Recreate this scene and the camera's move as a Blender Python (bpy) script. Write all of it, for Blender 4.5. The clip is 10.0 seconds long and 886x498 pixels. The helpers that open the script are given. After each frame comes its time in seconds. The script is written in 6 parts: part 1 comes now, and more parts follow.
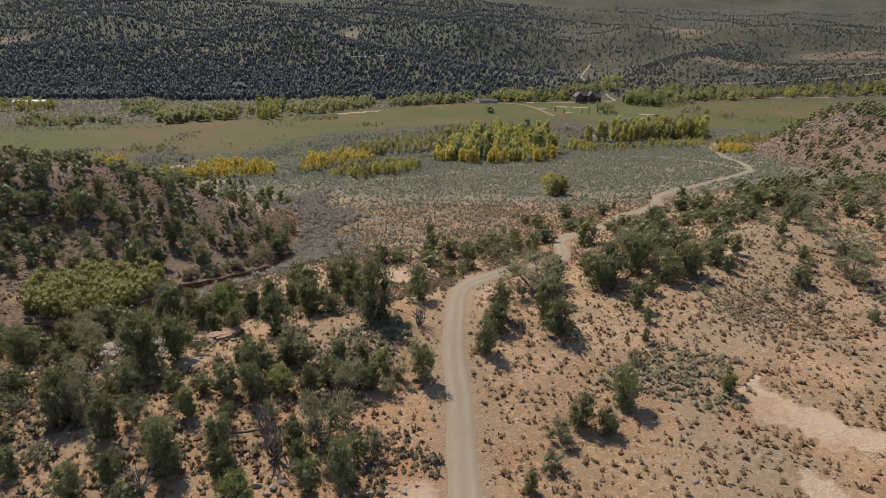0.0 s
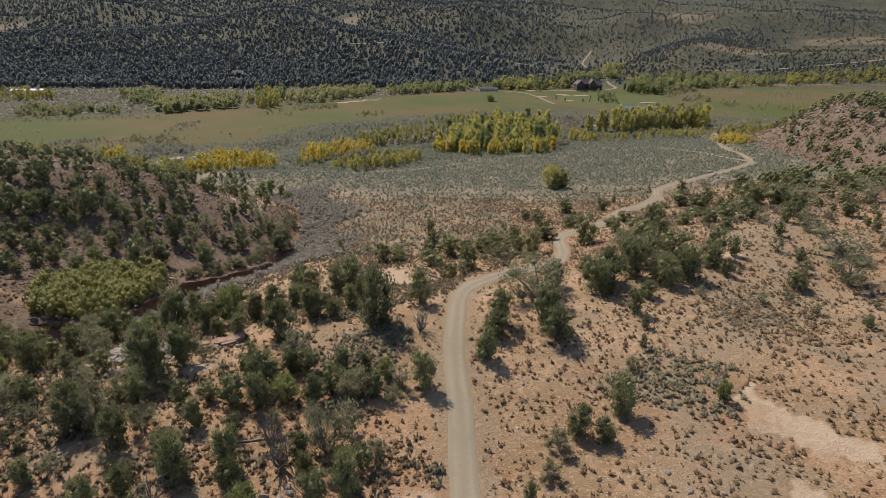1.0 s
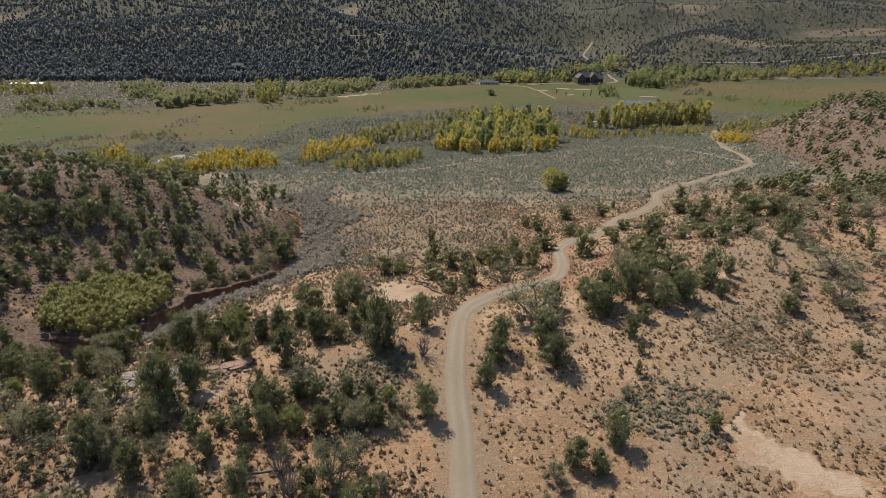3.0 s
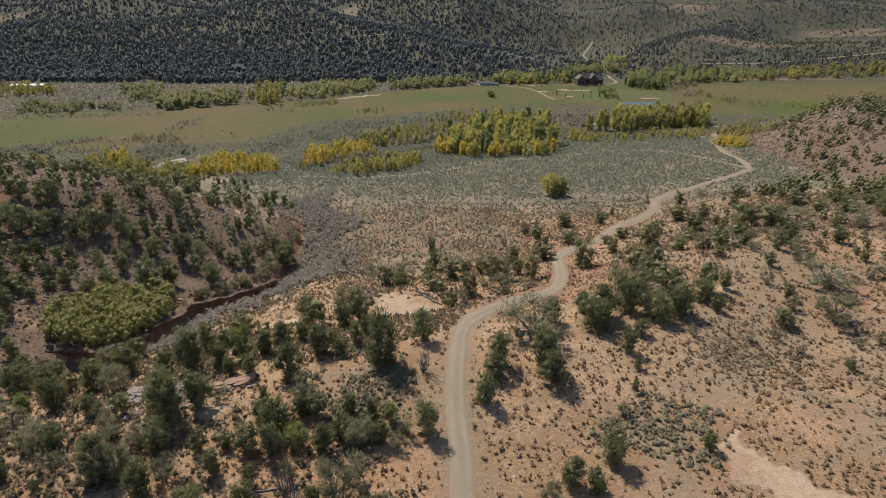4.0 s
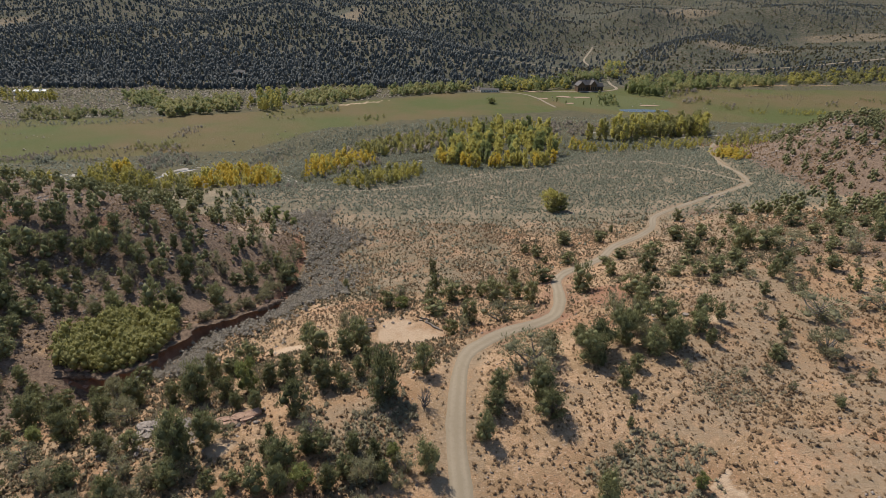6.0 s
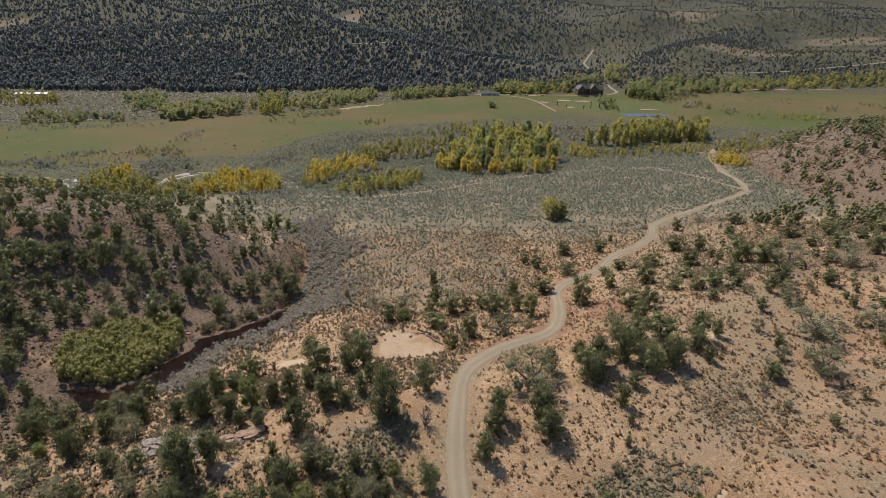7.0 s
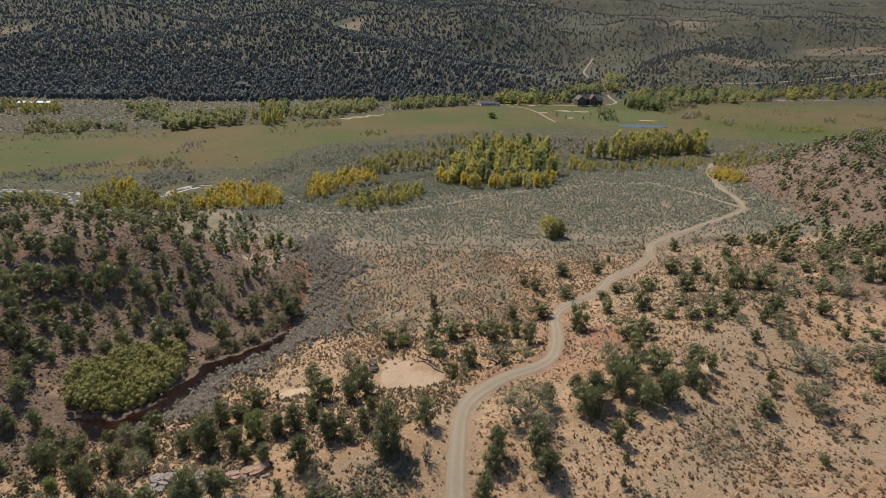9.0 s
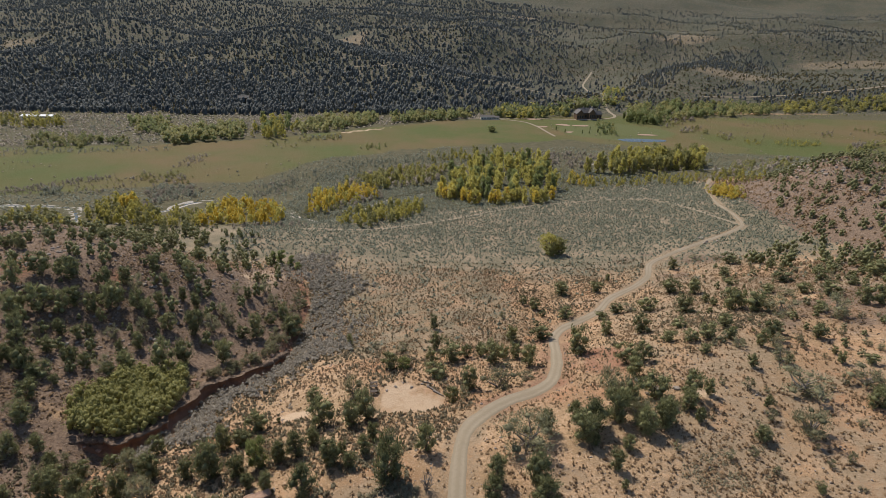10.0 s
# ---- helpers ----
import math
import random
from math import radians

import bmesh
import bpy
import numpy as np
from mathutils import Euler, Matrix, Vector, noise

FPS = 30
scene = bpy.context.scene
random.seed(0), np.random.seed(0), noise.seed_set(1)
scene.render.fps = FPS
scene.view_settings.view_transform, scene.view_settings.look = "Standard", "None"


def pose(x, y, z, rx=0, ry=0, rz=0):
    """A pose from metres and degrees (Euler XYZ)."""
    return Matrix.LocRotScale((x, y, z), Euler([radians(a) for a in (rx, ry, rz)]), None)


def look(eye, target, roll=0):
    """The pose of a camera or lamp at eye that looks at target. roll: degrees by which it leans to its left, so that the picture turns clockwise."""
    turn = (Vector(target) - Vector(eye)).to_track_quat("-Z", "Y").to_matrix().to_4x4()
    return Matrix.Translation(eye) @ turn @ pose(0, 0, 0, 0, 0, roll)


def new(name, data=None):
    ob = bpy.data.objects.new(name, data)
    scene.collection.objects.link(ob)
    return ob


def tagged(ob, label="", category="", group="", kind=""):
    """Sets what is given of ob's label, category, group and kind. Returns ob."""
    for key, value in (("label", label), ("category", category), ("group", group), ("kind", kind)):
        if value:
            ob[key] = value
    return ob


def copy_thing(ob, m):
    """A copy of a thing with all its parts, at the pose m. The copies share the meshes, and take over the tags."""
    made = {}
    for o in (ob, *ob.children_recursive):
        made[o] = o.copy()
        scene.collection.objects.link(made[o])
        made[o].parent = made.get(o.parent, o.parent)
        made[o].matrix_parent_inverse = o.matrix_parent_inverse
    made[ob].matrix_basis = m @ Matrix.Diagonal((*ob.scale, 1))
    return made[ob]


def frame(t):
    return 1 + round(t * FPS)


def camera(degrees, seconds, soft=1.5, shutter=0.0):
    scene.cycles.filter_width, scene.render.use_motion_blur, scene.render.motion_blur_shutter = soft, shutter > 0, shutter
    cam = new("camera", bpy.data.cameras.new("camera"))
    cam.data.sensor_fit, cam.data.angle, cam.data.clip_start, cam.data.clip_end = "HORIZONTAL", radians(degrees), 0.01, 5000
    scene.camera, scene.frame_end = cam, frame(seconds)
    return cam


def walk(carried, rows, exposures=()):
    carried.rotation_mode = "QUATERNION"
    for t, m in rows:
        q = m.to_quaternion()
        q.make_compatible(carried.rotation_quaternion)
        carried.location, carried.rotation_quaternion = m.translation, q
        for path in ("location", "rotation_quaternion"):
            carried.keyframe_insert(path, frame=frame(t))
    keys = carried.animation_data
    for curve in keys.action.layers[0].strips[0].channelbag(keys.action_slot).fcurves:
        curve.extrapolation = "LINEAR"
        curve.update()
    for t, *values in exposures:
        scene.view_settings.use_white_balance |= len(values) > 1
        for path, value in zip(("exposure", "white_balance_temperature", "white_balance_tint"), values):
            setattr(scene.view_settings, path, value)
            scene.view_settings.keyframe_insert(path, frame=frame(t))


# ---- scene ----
cam = camera(78.34, 10.0, 0.85)
# seconds, place, pitch, roll, yaw: a drone that rises straight up
ROWS = [
    (0.0, -0.00, -0.00, 100.00, -22.030, 0.554, -0.129),
    (0.5, -0.10, 0.09, 101.59, -22.794, 0.519, -0.142),
    (1.0, -0.12, 0.21, 102.97, -23.396, 0.463, -0.110),
    (1.5, -0.16, 0.32, 104.46, -23.924, 0.433, -0.082),
    (2.0, -0.23, 0.42, 105.95, -24.252, 0.453, -0.083),
    (2.5, -0.30, 0.50, 107.40, -24.363, 0.493, -0.090),
    (4.0, -0.43, 0.37, 112.03, -24.539, 0.498, -0.090),
    (4.5, -0.42, 0.37, 113.62, -24.539, 0.467, -0.077),
    (5.0, -0.51, 0.48, 115.17, -24.504, 0.489, -0.073),
    (5.5, -0.54, 0.61, 116.67, -24.428, 0.536, -0.059),
    (7.0, -0.78, 0.72, 121.58, -24.265, 0.731, -0.045),
    (7.5, -0.86, 0.80, 123.19, -24.200, 0.778, -0.032),
    (8.0, -0.91, 0.79, 124.78, -24.120, 0.833, -0.033),
    (8.5, -1.03, 0.78, 126.47, -24.026, 0.897, -0.062),
    (9.0, -1.07, 0.71, 128.06, -23.742, 0.951, -0.075),
    (9.5, -1.13, 0.67, 129.74, -23.272, 0.986, -0.094),
    (10.0, -1.22, 0.67, 131.52, -22.622, 1.008, -0.066),
]
walk(cam, [(t, pose(x, y, z, 90 + pitch, 0, yaw) @ pose(0, 0, 0, 0, 0, roll)) for t, x, y, z, pitch, roll, yaw in ROWS],
     [(0.0, 0.42, 6950, 10), (10.0, 0.42, 6950, 10)])

# ---------------------------------------------------------------- daylight: a high sun ahead and to the left, clear sky
SUN_HIGH, SUN_TURN = 47.0, -33.0
world = bpy.data.worlds.new("world")
scene.world = world
world.use_nodes = True
wn = world.node_tree.nodes
sky = wn.new("ShaderNodeTexSky")
sky.sky_type, sky.sun_disc = "NISHITA", False
sky.sun_elevation, sky.sun_rotation = radians(SUN_HIGH), radians(SUN_TURN)
sky.altitude, sky.dust_density = 1900, 1.5
wn["Background"].inputs["Strength"].default_value = 0.112
world.node_tree.links.new(sky.outputs["Color"], wn["Background"].inputs["Color"])
sun = new("sun", bpy.data.lights.new("sun", "SUN"))
sun.data.energy, sun.data.angle, sun.data.color = 3.5, radians(0.55), (1.0, 0.95, 0.885)
to_sun = Vector((math.sin(radians(SUN_TURN)) * math.cos(radians(SUN_HIGH)), math.cos(radians(SUN_TURN)) * math.cos(radians(SUN_HIGH)), math.sin(radians(SUN_HIGH))))
sun.matrix_world = look(to_sun * 300, (0, 0, 0))

# ---------------------------------------------------------------- the lie of the land
FALL_Y = np.array([-200, 0, 80, 115, 150, 200, 250, 330, 400, 500, 620, 760, 6000.0])
FALL_Z = np.array([62.9, 59.3, 51.9, 47.4, 40.7, 31.8, 23.8, 15.3, 7.2, 3.4, 0.2, 0.3, 0.2])
CLIMB_S = np.array([0, 350, 600, 1200, 2000, 2600, 4200, 9000.0])
CLIMB_Z = np.array([0, 36, 56, 98, 175, 275, 600, 1200.0])
# hills and hollows: place, height, two half widths, turn
HILLS = [
    (-122.5, 172.1, 20.4, 66.0, 92.9, -53.0), (-103.5, 134.3, -8.4, 24.0, 24.0, -43.1), (62.8, 118.0, 6.9, 34.9, 24.0, 44.9),
    (126.6, 128.8, 12.1, 76.8, 44.3, 85.7), (219.7, 283.4, 13.4, 104.1, 24.0, 76.6), (290.0, 268.0, 18.0, 40.0, 40.0, 0.0),
    (278.4, 360.0, 19.3, 74.2, 35.1, 46.6), (369.0, 246.2, 23.4, 306.0, 193.8, -32.8), (67.5, 53.0, 6.6, 78.8, 43.8, 35.9),
    (-104.5, 226.2, -13.0, 66.3, 31.8, -34.6), (6.7, 78.9, 6.4, 59.9, 24.0, 13.6), (-39.4, 36.7, 3.5, 45.4, 30.2, -14.7),
    (-61.9, 131.7, -12.5, 31.2, 74.0, -22.1), (-110.0, 150.0, 1.7, 45.0, 45.0, 0.0), (-66.0, 115.0, 2.0, 26.0, 26.0, 0.0), (80.0, 150.0, 1.5, 35.0, 30.0, 0.0), (620.0, 1370.0, 30.0, 330.0, 85.0, 52.0), (1080.0, 1830.0, 45.0, 170.0, 120.0, 30.0), (560.0, 1760.0, 42.0, 150.0, 110.0, 60.0), (-420.0, 1500.0, 30.0, 260.0, 110.0, 115.0), (60.0, 1620.0, 34.0, 280.0, 100.0, 70.0), (-900.0, 1700.0, 40.0, 320.0, 130.0, 100.0), (372.4, 321.6, 22.2, 218.2, 80.5, 58.3), (-258.7, 163.7, 24.5, 142.0, 38.6, 32.9),
]


def smooth(a, b, v):
    q = np.clip((v - a) / (b - a), 0, 1)
    return q * q * (3 - 2 * q)


def hermite(v, xs, ys):
    """A smooth curve through the knots."""
    m = np.gradient(ys, xs)
    k = np.clip(np.searchsorted(xs, v) - 1, 0, len(xs) - 2)
    h = xs[k + 1] - xs[k]
    q = np.clip((v - xs[k]) / h, 0, 1)
    return ((1 + 2 * q) * (1 - q) ** 2 * ys[k] + q * (1 - q) ** 2 * h * m[k]
            + q * q * (3 - 2 * q) * ys[k + 1] + q * q * (q - 1) * h * m[k + 1])


def waves(x, y, size, seed, octaves=4):
    """Soft value noise, about -1 to 1."""
    total, amp, norm = 0.0, 1.0, 0.0
    for o in range(octaves):
        u, v = x / size + 37.7 * o + seed * 11.3, y / size - 51.1 * o + seed * 7.9
        i, j = np.floor(u), np.floor(v)
        fu, fv = u - i, v - j
        fu, fv = fu * fu * (3 - 2 * fu), fv * fv * (3 - 2 * fv)

        def lattice(a, b):
            s = np.sin(a * 127.1 + b * 311.7 + seed * 17.0) * 43758.5453
            return (s - np.floor(s)) * 2 - 1
        total = total + amp * ((lattice(i, j) * (1 - fu) + lattice(i + 1, j) * fu) * (1 - fv)
                               + (lattice(i, j + 1) * (1 - fu) + lattice(i + 1, j + 1) * fu) * fv)
        norm, amp, size = norm + amp, amp * 0.5, size * 0.5
    return total / norm


def base_z(x, y):
    z = hermite(y, FALL_Y, FALL_Z)
    for cx, cy, high, su, sv, turn in HILLS:
        c, s = math.cos(radians(turn)), math.sin(radians(turn))
        u, v = c * (x - cx) + s * (y - cy), c * (y - cy) - s * (x - cx)
        z = z + high * np.exp(-(u / su) ** 2 - (v / sv) ** 2)
    # the far side of the valley climbs, cut by side canyons
    s = np.maximum(0, y - 840 - np.clip(0.3 * x, -20, 130) + 25 * waves(x, y, 420, 3, 2))
    z = z + hermite(s, CLIMB_S, CLIMB_Z)
    z = z + smooth(40, 600, s) * (52 * (0.5 - np.abs(waves(x + 0.5 * y, y, 560, 5, 1)) * 1.3) + 14 * waves(x, y, 260, 8, 2))
    z = z - smooth(60, 300, s) * (22 * np.exp(-((x - 320 - 0.12 * (y - 1200)) / 110) ** 2)) * smooth(1900, 1400, y)
    # hills and creases of the near ground
    near = smooth(430, 300, y)
    z = z + near * (0.55 * waves(x, y, 30, 1, 3) + 0.10 * waves(x, y, 4, 2, 3))
    hill = np.exp(-((x + 125) / 60) ** 2 - ((y - 165) / 60) ** 2) + np.exp(-((x - 250) / 70) ** 2 - ((y - 300) / 90) ** 2)
    z = z + hill * (1.6 * waves(x, y, 18, 6, 3))
    return z


def along(x, y, line):
    """Distance to a line of points, the signed side (left is plus) and the share of the way along it."""
    best = np.full(np.shape(x), 1e9)
    side, share = np.zeros(np.shape(x)), np.zeros(np.shape(x))
    n = len(line) - 1
    for k in range(n):
        (ax, ay), (bx, by) = line[k][:2], line[k + 1][:2]
        dx, dy = bx - ax, by - ay
        q = np.clip(((x - ax) * dx + (y - ay) * dy) / (dx * dx + dy * dy), 0, 1)
        d = np.hypot(x - ax - q * dx, y - ay - q * dy)
        hit = d < best
        best = np.where(hit, d, best)
        side = np.where(hit, np.sign(dx * (y - ay) - dy * (x - ax)), side)
        share = np.where(hit, (k + q) / n, share)
    return best, side, share

def inside(x, y, corners):
    hit = np.zeros(np.shape(x), bool)
    n = len(corners)
    for k in range(n):
        (ax, ay), (bx, by) = corners[k], corners[(k + 1) % n]
        cross = ((ay > y) != (by > y)) & (x < (bx - ax) * (y - ay) / (by - ay + 1e-12) + ax)
        hit ^= cross
    return hit


# ---------------------------------------------------------------- materials
def surface(name, rough=0.85):
    m = bpy.data.materials.new(name)
    m.use_nodes = True
    b = m.node_tree.nodes["Principled BSDF"]
    b.inputs["Roughness"].default_value = rough
    b.inputs["Specular IOR Level"].default_value = 0.25
    return m, m.node_tree, b


def node(tree, kind, **inputs):
    n = tree.nodes.new(kind)
    for key, value in inputs.items():
        n.inputs[key.replace("_", " ")].default_value = value
    return n


def grain(tree, scale, detail=5.0, rough=0.6, world_place=True):
    """Noise, in metres of the world or of the object."""
    at = tree.nodes.new("ShaderNodeNewGeometry").outputs["Position"] if world_place else tree.nodes.new("ShaderNodeTexCoord").outputs["Object"]
    n = node(tree, "ShaderNodeTexNoise", Scale=scale, Detail=detail, Roughness=rough)
    tree.links.new(at, n.inputs["Vector"])
    return n.outputs["Fac"]


def ramp(tree, value, stops):
    r = tree.nodes.new("ShaderNodeValToRGB")
    while len(r.color_ramp.elements) < len(stops):
        r.color_ramp.elements.new(0.5)
    for e, (place, colour) in zip(r.color_ramp.elements, stops):
        e.position, e.color = place, (*colour, 1)
    tree.links.new(value, r.inputs["Fac"])
    return r.outputs["Color"]


def mix(tree, share, a, b, mode="MIX"):
    m = tree.nodes.new("ShaderNodeMix")
    m.data_type, m.blend_type = "RGBA", mode
    for socket, value in ((m.inputs[0], share), (m.inputs[6], a), (m.inputs[7], b)):
        if hasattr(value, "links"):
            tree.links.new(value, socket)
        elif isinstance(value, tuple):
            socket.default_value = (*value, 1)
        else:
            socket.default_value = value
    return m.outputs[2]


def figure(tree, op, a, b=0.0):
    m = tree.nodes.new("ShaderNodeMath")
    m.operation = op
    for socket, value in zip(m.inputs, (a, b)):
        if hasattr(value, "links"):
            tree.links.new(value, socket)
        else:
            socket.default_value = value
    return m.outputs[0]


def bumpy(tree, shader, height, strength, distance):
    b = node(tree, "ShaderNodeBump", Strength=strength, Distance=distance)
    tree.links.new(height, b.inputs["Height"])
    tree.links.new(b.outputs["Normal"], shader.inputs["Normal"])


def foliage(name, dark, light, shine=0.0, glow=0.25, spread=0.35):
    """Leaves: colour varies from leaf to leaf and from plant to plant; some light passes through."""
    m, tree, b = surface(name, 0.7)
    per_leaf = tree.nodes.new("ShaderNodeNewGeometry").outputs["Random Per Island"]
    per_plant = tree.nodes.new("ShaderNodeObjectInfo").outputs["Random"]
    patch = grain(tree, 0.8, 3)
    value = figure(tree, "ADD", figure(tree, "MULTIPLY", per_leaf, spread), figure(tree, "MULTIPLY", per_plant, 0.45))
    value = figure(tree, "ADD", value, figure(tree, "MULTIPLY", figure(tree, "SUBTRACT", patch, 0.35), 0.8))
    colour = ramp(tree, value, [(0.1, dark), (0.9, light)])
    tree.links.new(colour, b.inputs["Base Color"])
    if glow:
        through_leaf = tree.nodes.new("ShaderNodeBsdfTranslucent")
        tree.links.new(colour, through_leaf.inputs["Color"])
        blend = node(tree, "ShaderNodeMixShader", Fac=glow)
        tree.links.new(b.outputs[0], blend.inputs[1])
        tree.links.new(through_leaf.outputs[0], blend.inputs[2])
        tree.links.new(blend.outputs[0], tree.nodes["Material Output"].inputs["Surface"])
    return m


def plain(name, dark, light, scale=1.0, rough=0.85, relief=0.3, world_place=True):
    m, tree, b = surface(name, rough)
    fine = grain(tree, scale, 8, 0.65, world_place)
    tree.links.new(ramp(tree, fine, [(0.3, dark), (0.7, light)]), b.inputs["Base Color"])
    bumpy(tree, b, fine, relief, 0.3 / scale)
    return m


def ground_material():
    m, tree, b = surface("soil", 0.95)
    b.inputs["Specular IOR Level"].default_value = 0.1
    zone = tree.nodes.new("ShaderNodeAttribute")
    zone.attribute_name = "zone"
    cut = tree.nodes.new("ShaderNodeSeparateColor")
    tree.links.new(zone.outputs["Color"], cut.inputs["Color"])
    other = tree.nodes.new("ShaderNodeAttribute")
    other.attribute_name = "patch"
    cut_b = tree.nodes.new("ShaderNodeSeparateColor")
    tree.links.new(other.outputs["Color"], cut_b.inputs["Color"])
    third = tree.nodes.new("ShaderNodeAttribute")
    third.attribute_name = "other"
    cut_c = tree.nodes.new("ShaderNodeSeparateColor")
    tree.links.new(third.outputs["Color"], cut_c.inputs["Color"])
    broad, middle, fine, crumbs = grain(tree, 0.018, 5), grain(tree, 0.16, 7, 0.62), grain(tree, 1.3, 8, 0.7), grain(tree, 5.0, 6, 0.7)
    patchy, pebbles, vein, vast = grain(tree, 0.07, 6, 0.6), grain(tree, 3.3, 3, 0.6), grain(tree, 0.045, 7, 0.65), grain(tree, 0.006, 4)
    # red sandy soil, paler where washed out
    soil = mix(tree, ramp(tree, broad, [(0.35, (0, 0, 0)), (0.65, (1, 1, 1))]), (0.405, 0.238, 0.132), (0.470, 0.313, 0.190))
    soil = mix(tree, ramp(tree, middle, [(0.42, (0, 0, 0)), (0.68, (0.8, 0.8, 0.8))]), soil, (0.525, 0.367, 0.236))
    rust = ramp(tree, vein, [(0.50, (0, 0, 0)), (0.66, (0.75, 0.75, 0.75))])
    soil = mix(tree, rust, soil, (0.36, 0.175, 0.095))
    # thin dry grass and litter over it
    cover = figure(tree, "MULTIPLY", figure(tree, "ADD", fine, 0.25), figure(tree, "ADD", patchy, 0.35))
    litter = ramp(tree, cover, [(0.56, (0, 0, 0)), (0.66, (0.6, 0.6, 0.6))])
    soil = mix(tree, litter, soil, (0.24, 0.165, 0.092))
    speck = ramp(tree, crumbs, [(0.55, (0, 0, 0)), (0.61, (0.6, 0.6, 0.6))])
    soil = mix(tree, speck, soil, (0.165, 0.108, 0.066))
    stones = ramp(tree, pebbles, [(0.60, (0, 0, 0)), (0.66, (0.7, 0.7, 0.7))])
    soil = mix(tree, stones, soil, (0.54, 0.42, 0.32))
    # the other grounds
    sage = mix(tree, ramp(tree, patchy, [(0.38, (0, 0, 0)), (0.62, (1, 1, 1))]), (0.285, 0.222, 0.152), (0.165, 0.145, 0.098))
    sage = mix(tree, speck, sage, (0.105, 0.095, 0.06))
    meadow = mix(tree, ramp(tree, vast, [(0.42, (0, 0, 0)), (0.60, (1, 1, 1))]), (0.088, 0.104, 0.034), (0.148, 0.108, 0.053))
    meadow = mix(tree, ramp(tree, broad, [(0.45, (0, 0, 0)), (0.75, (0.7, 0.7, 0.7))]), meadow, (0.105, 0.10, 0.035))
    meadow = mix(tree, ramp(tree, middle, [(0.45, (0, 0, 0)), (0.75, (0.4, 0.4, 0.4))]), meadow, (0.135, 0.12, 0.055))
    slope = mix(tree, ramp(tree, vast, [(0.40, (0, 0, 0)), (0.58, (1, 1, 1))]), (0.092, 0.088, 0.070), (0.150, 0.128, 0.096))
    slope = mix(tree, ramp(tree, broad, [(0.52, (0, 0, 0)), (0.66, (0.8, 0.8, 0.8))]), slope, (0.165, 0.125, 0.09))
    slope = mix(tree, ramp(tree, middle, [(0.42, (0, 0, 0)), (0.56, (1, 1, 1))]), slope, (0.058, 0.062, 0.036))
    pale = mix(tree, fine, (0.46, 0.330, 0.220), (0.53, 0.395, 0.275))
    lawn = mix(tree, fine, (0.095, 0.108, 0.038), (0.128, 0.130, 0.058))
    red = mix(tree, fine, (0.20, 0.098, 0.060), (0.35, 0.19, 0.122))
    dry = mix(tree, ramp(tree, fine, [(0.38, (0, 0, 0)), (0.62, (1, 1, 1))]), (0.225, 0.168, 0.105), (0.37, 0.268, 0.178))
    rubble = mix(tree, ramp(tree, fine, [(0.4, (0, 0, 0)), (0.62, (1, 1, 1))]), (0.112, 0.078, 0.057), (0.262, 0.184, 0.132))
    rubble = mix(tree, speck, rubble, (0.085, 0.06, 0.045))
    rubble = mix(tree, stones, rubble, (0.33, 0.26, 0.205))
    pasture = mix(tree, ramp(tree, middle, [(0.35, (0, 0, 0)), (0.65, (1, 1, 1))]), (0.080, 0.076, 0.042), (0.128, 0.110, 0.066))
    pasture = mix(tree, speck, pasture, (0.075, 0.07, 0.04))
    for source, k, colour in ((cut, 2, slope), (cut, 1, sage), (cut_c, 1, pasture), (cut, 0, meadow), (cut_c, 2, rubble), (cut_b, 2, dry), (cut_b, 0, pale), (cut_b, 1, red), (cut_c, 0, lawn)):
        blur = figure(tree, "ADD", figure(tree, "MULTIPLY", figure(tree, "SUBTRACT", middle, 0.5), 0.9), figure(tree, "MULTIPLY", figure(tree, "SUBTRACT", fine, 0.5), 0.6))
        ragged = figure(tree, "ADD", source.outputs[k], blur)
        share = ramp(tree, ragged, [(0.35, (0, 0, 0)), (0.65, (1, 1, 1))])
        soil = mix(tree, share, soil, colour)
    tree.links.new(soil, b.inputs["Base Color"])
    bumpy(tree, b, figure(tree, "ADD", fine, figure(tree, "MULTIPLY", crumbs, 0.6)), 0.75, 0.45)
    return m


SOIL = ground_material()
def road_material():
    m, tree, b = surface("packed_dirt", 0.95)
    wear = tree.nodes.new("ShaderNodeAttribute")
    wear.attribute_name = "wear"
    fine, broad = grain(tree, 1.6, 8, 0.7), grain(tree, 0.25, 4)
    rut = figure(tree, "ADD", wear.outputs["Fac"], figure(tree, "MULTIPLY", figure(tree, "SUBTRACT", fine, 0.5), 1.2))
    base = mix(tree, broad, (0.232, 0.19, 0.13), (0.28, 0.225, 0.158))
    colour = mix(tree, ramp(tree, rut, [(0.25, (0, 0, 0)), (0.75, (1, 1, 1))]), base, (0.312, 0.255, 0.184))
    colour = mix(tree, ramp(tree, fine, [(0.58, (0, 0, 0)), (0.72, (0.6, 0.6, 0.6))]), colour, (0.24, 0.175, 0.12))
    tree.links.new(colour, b.inputs["Base Color"])
    bumpy(tree, b, fine, 0.3, 0.2)
    return m


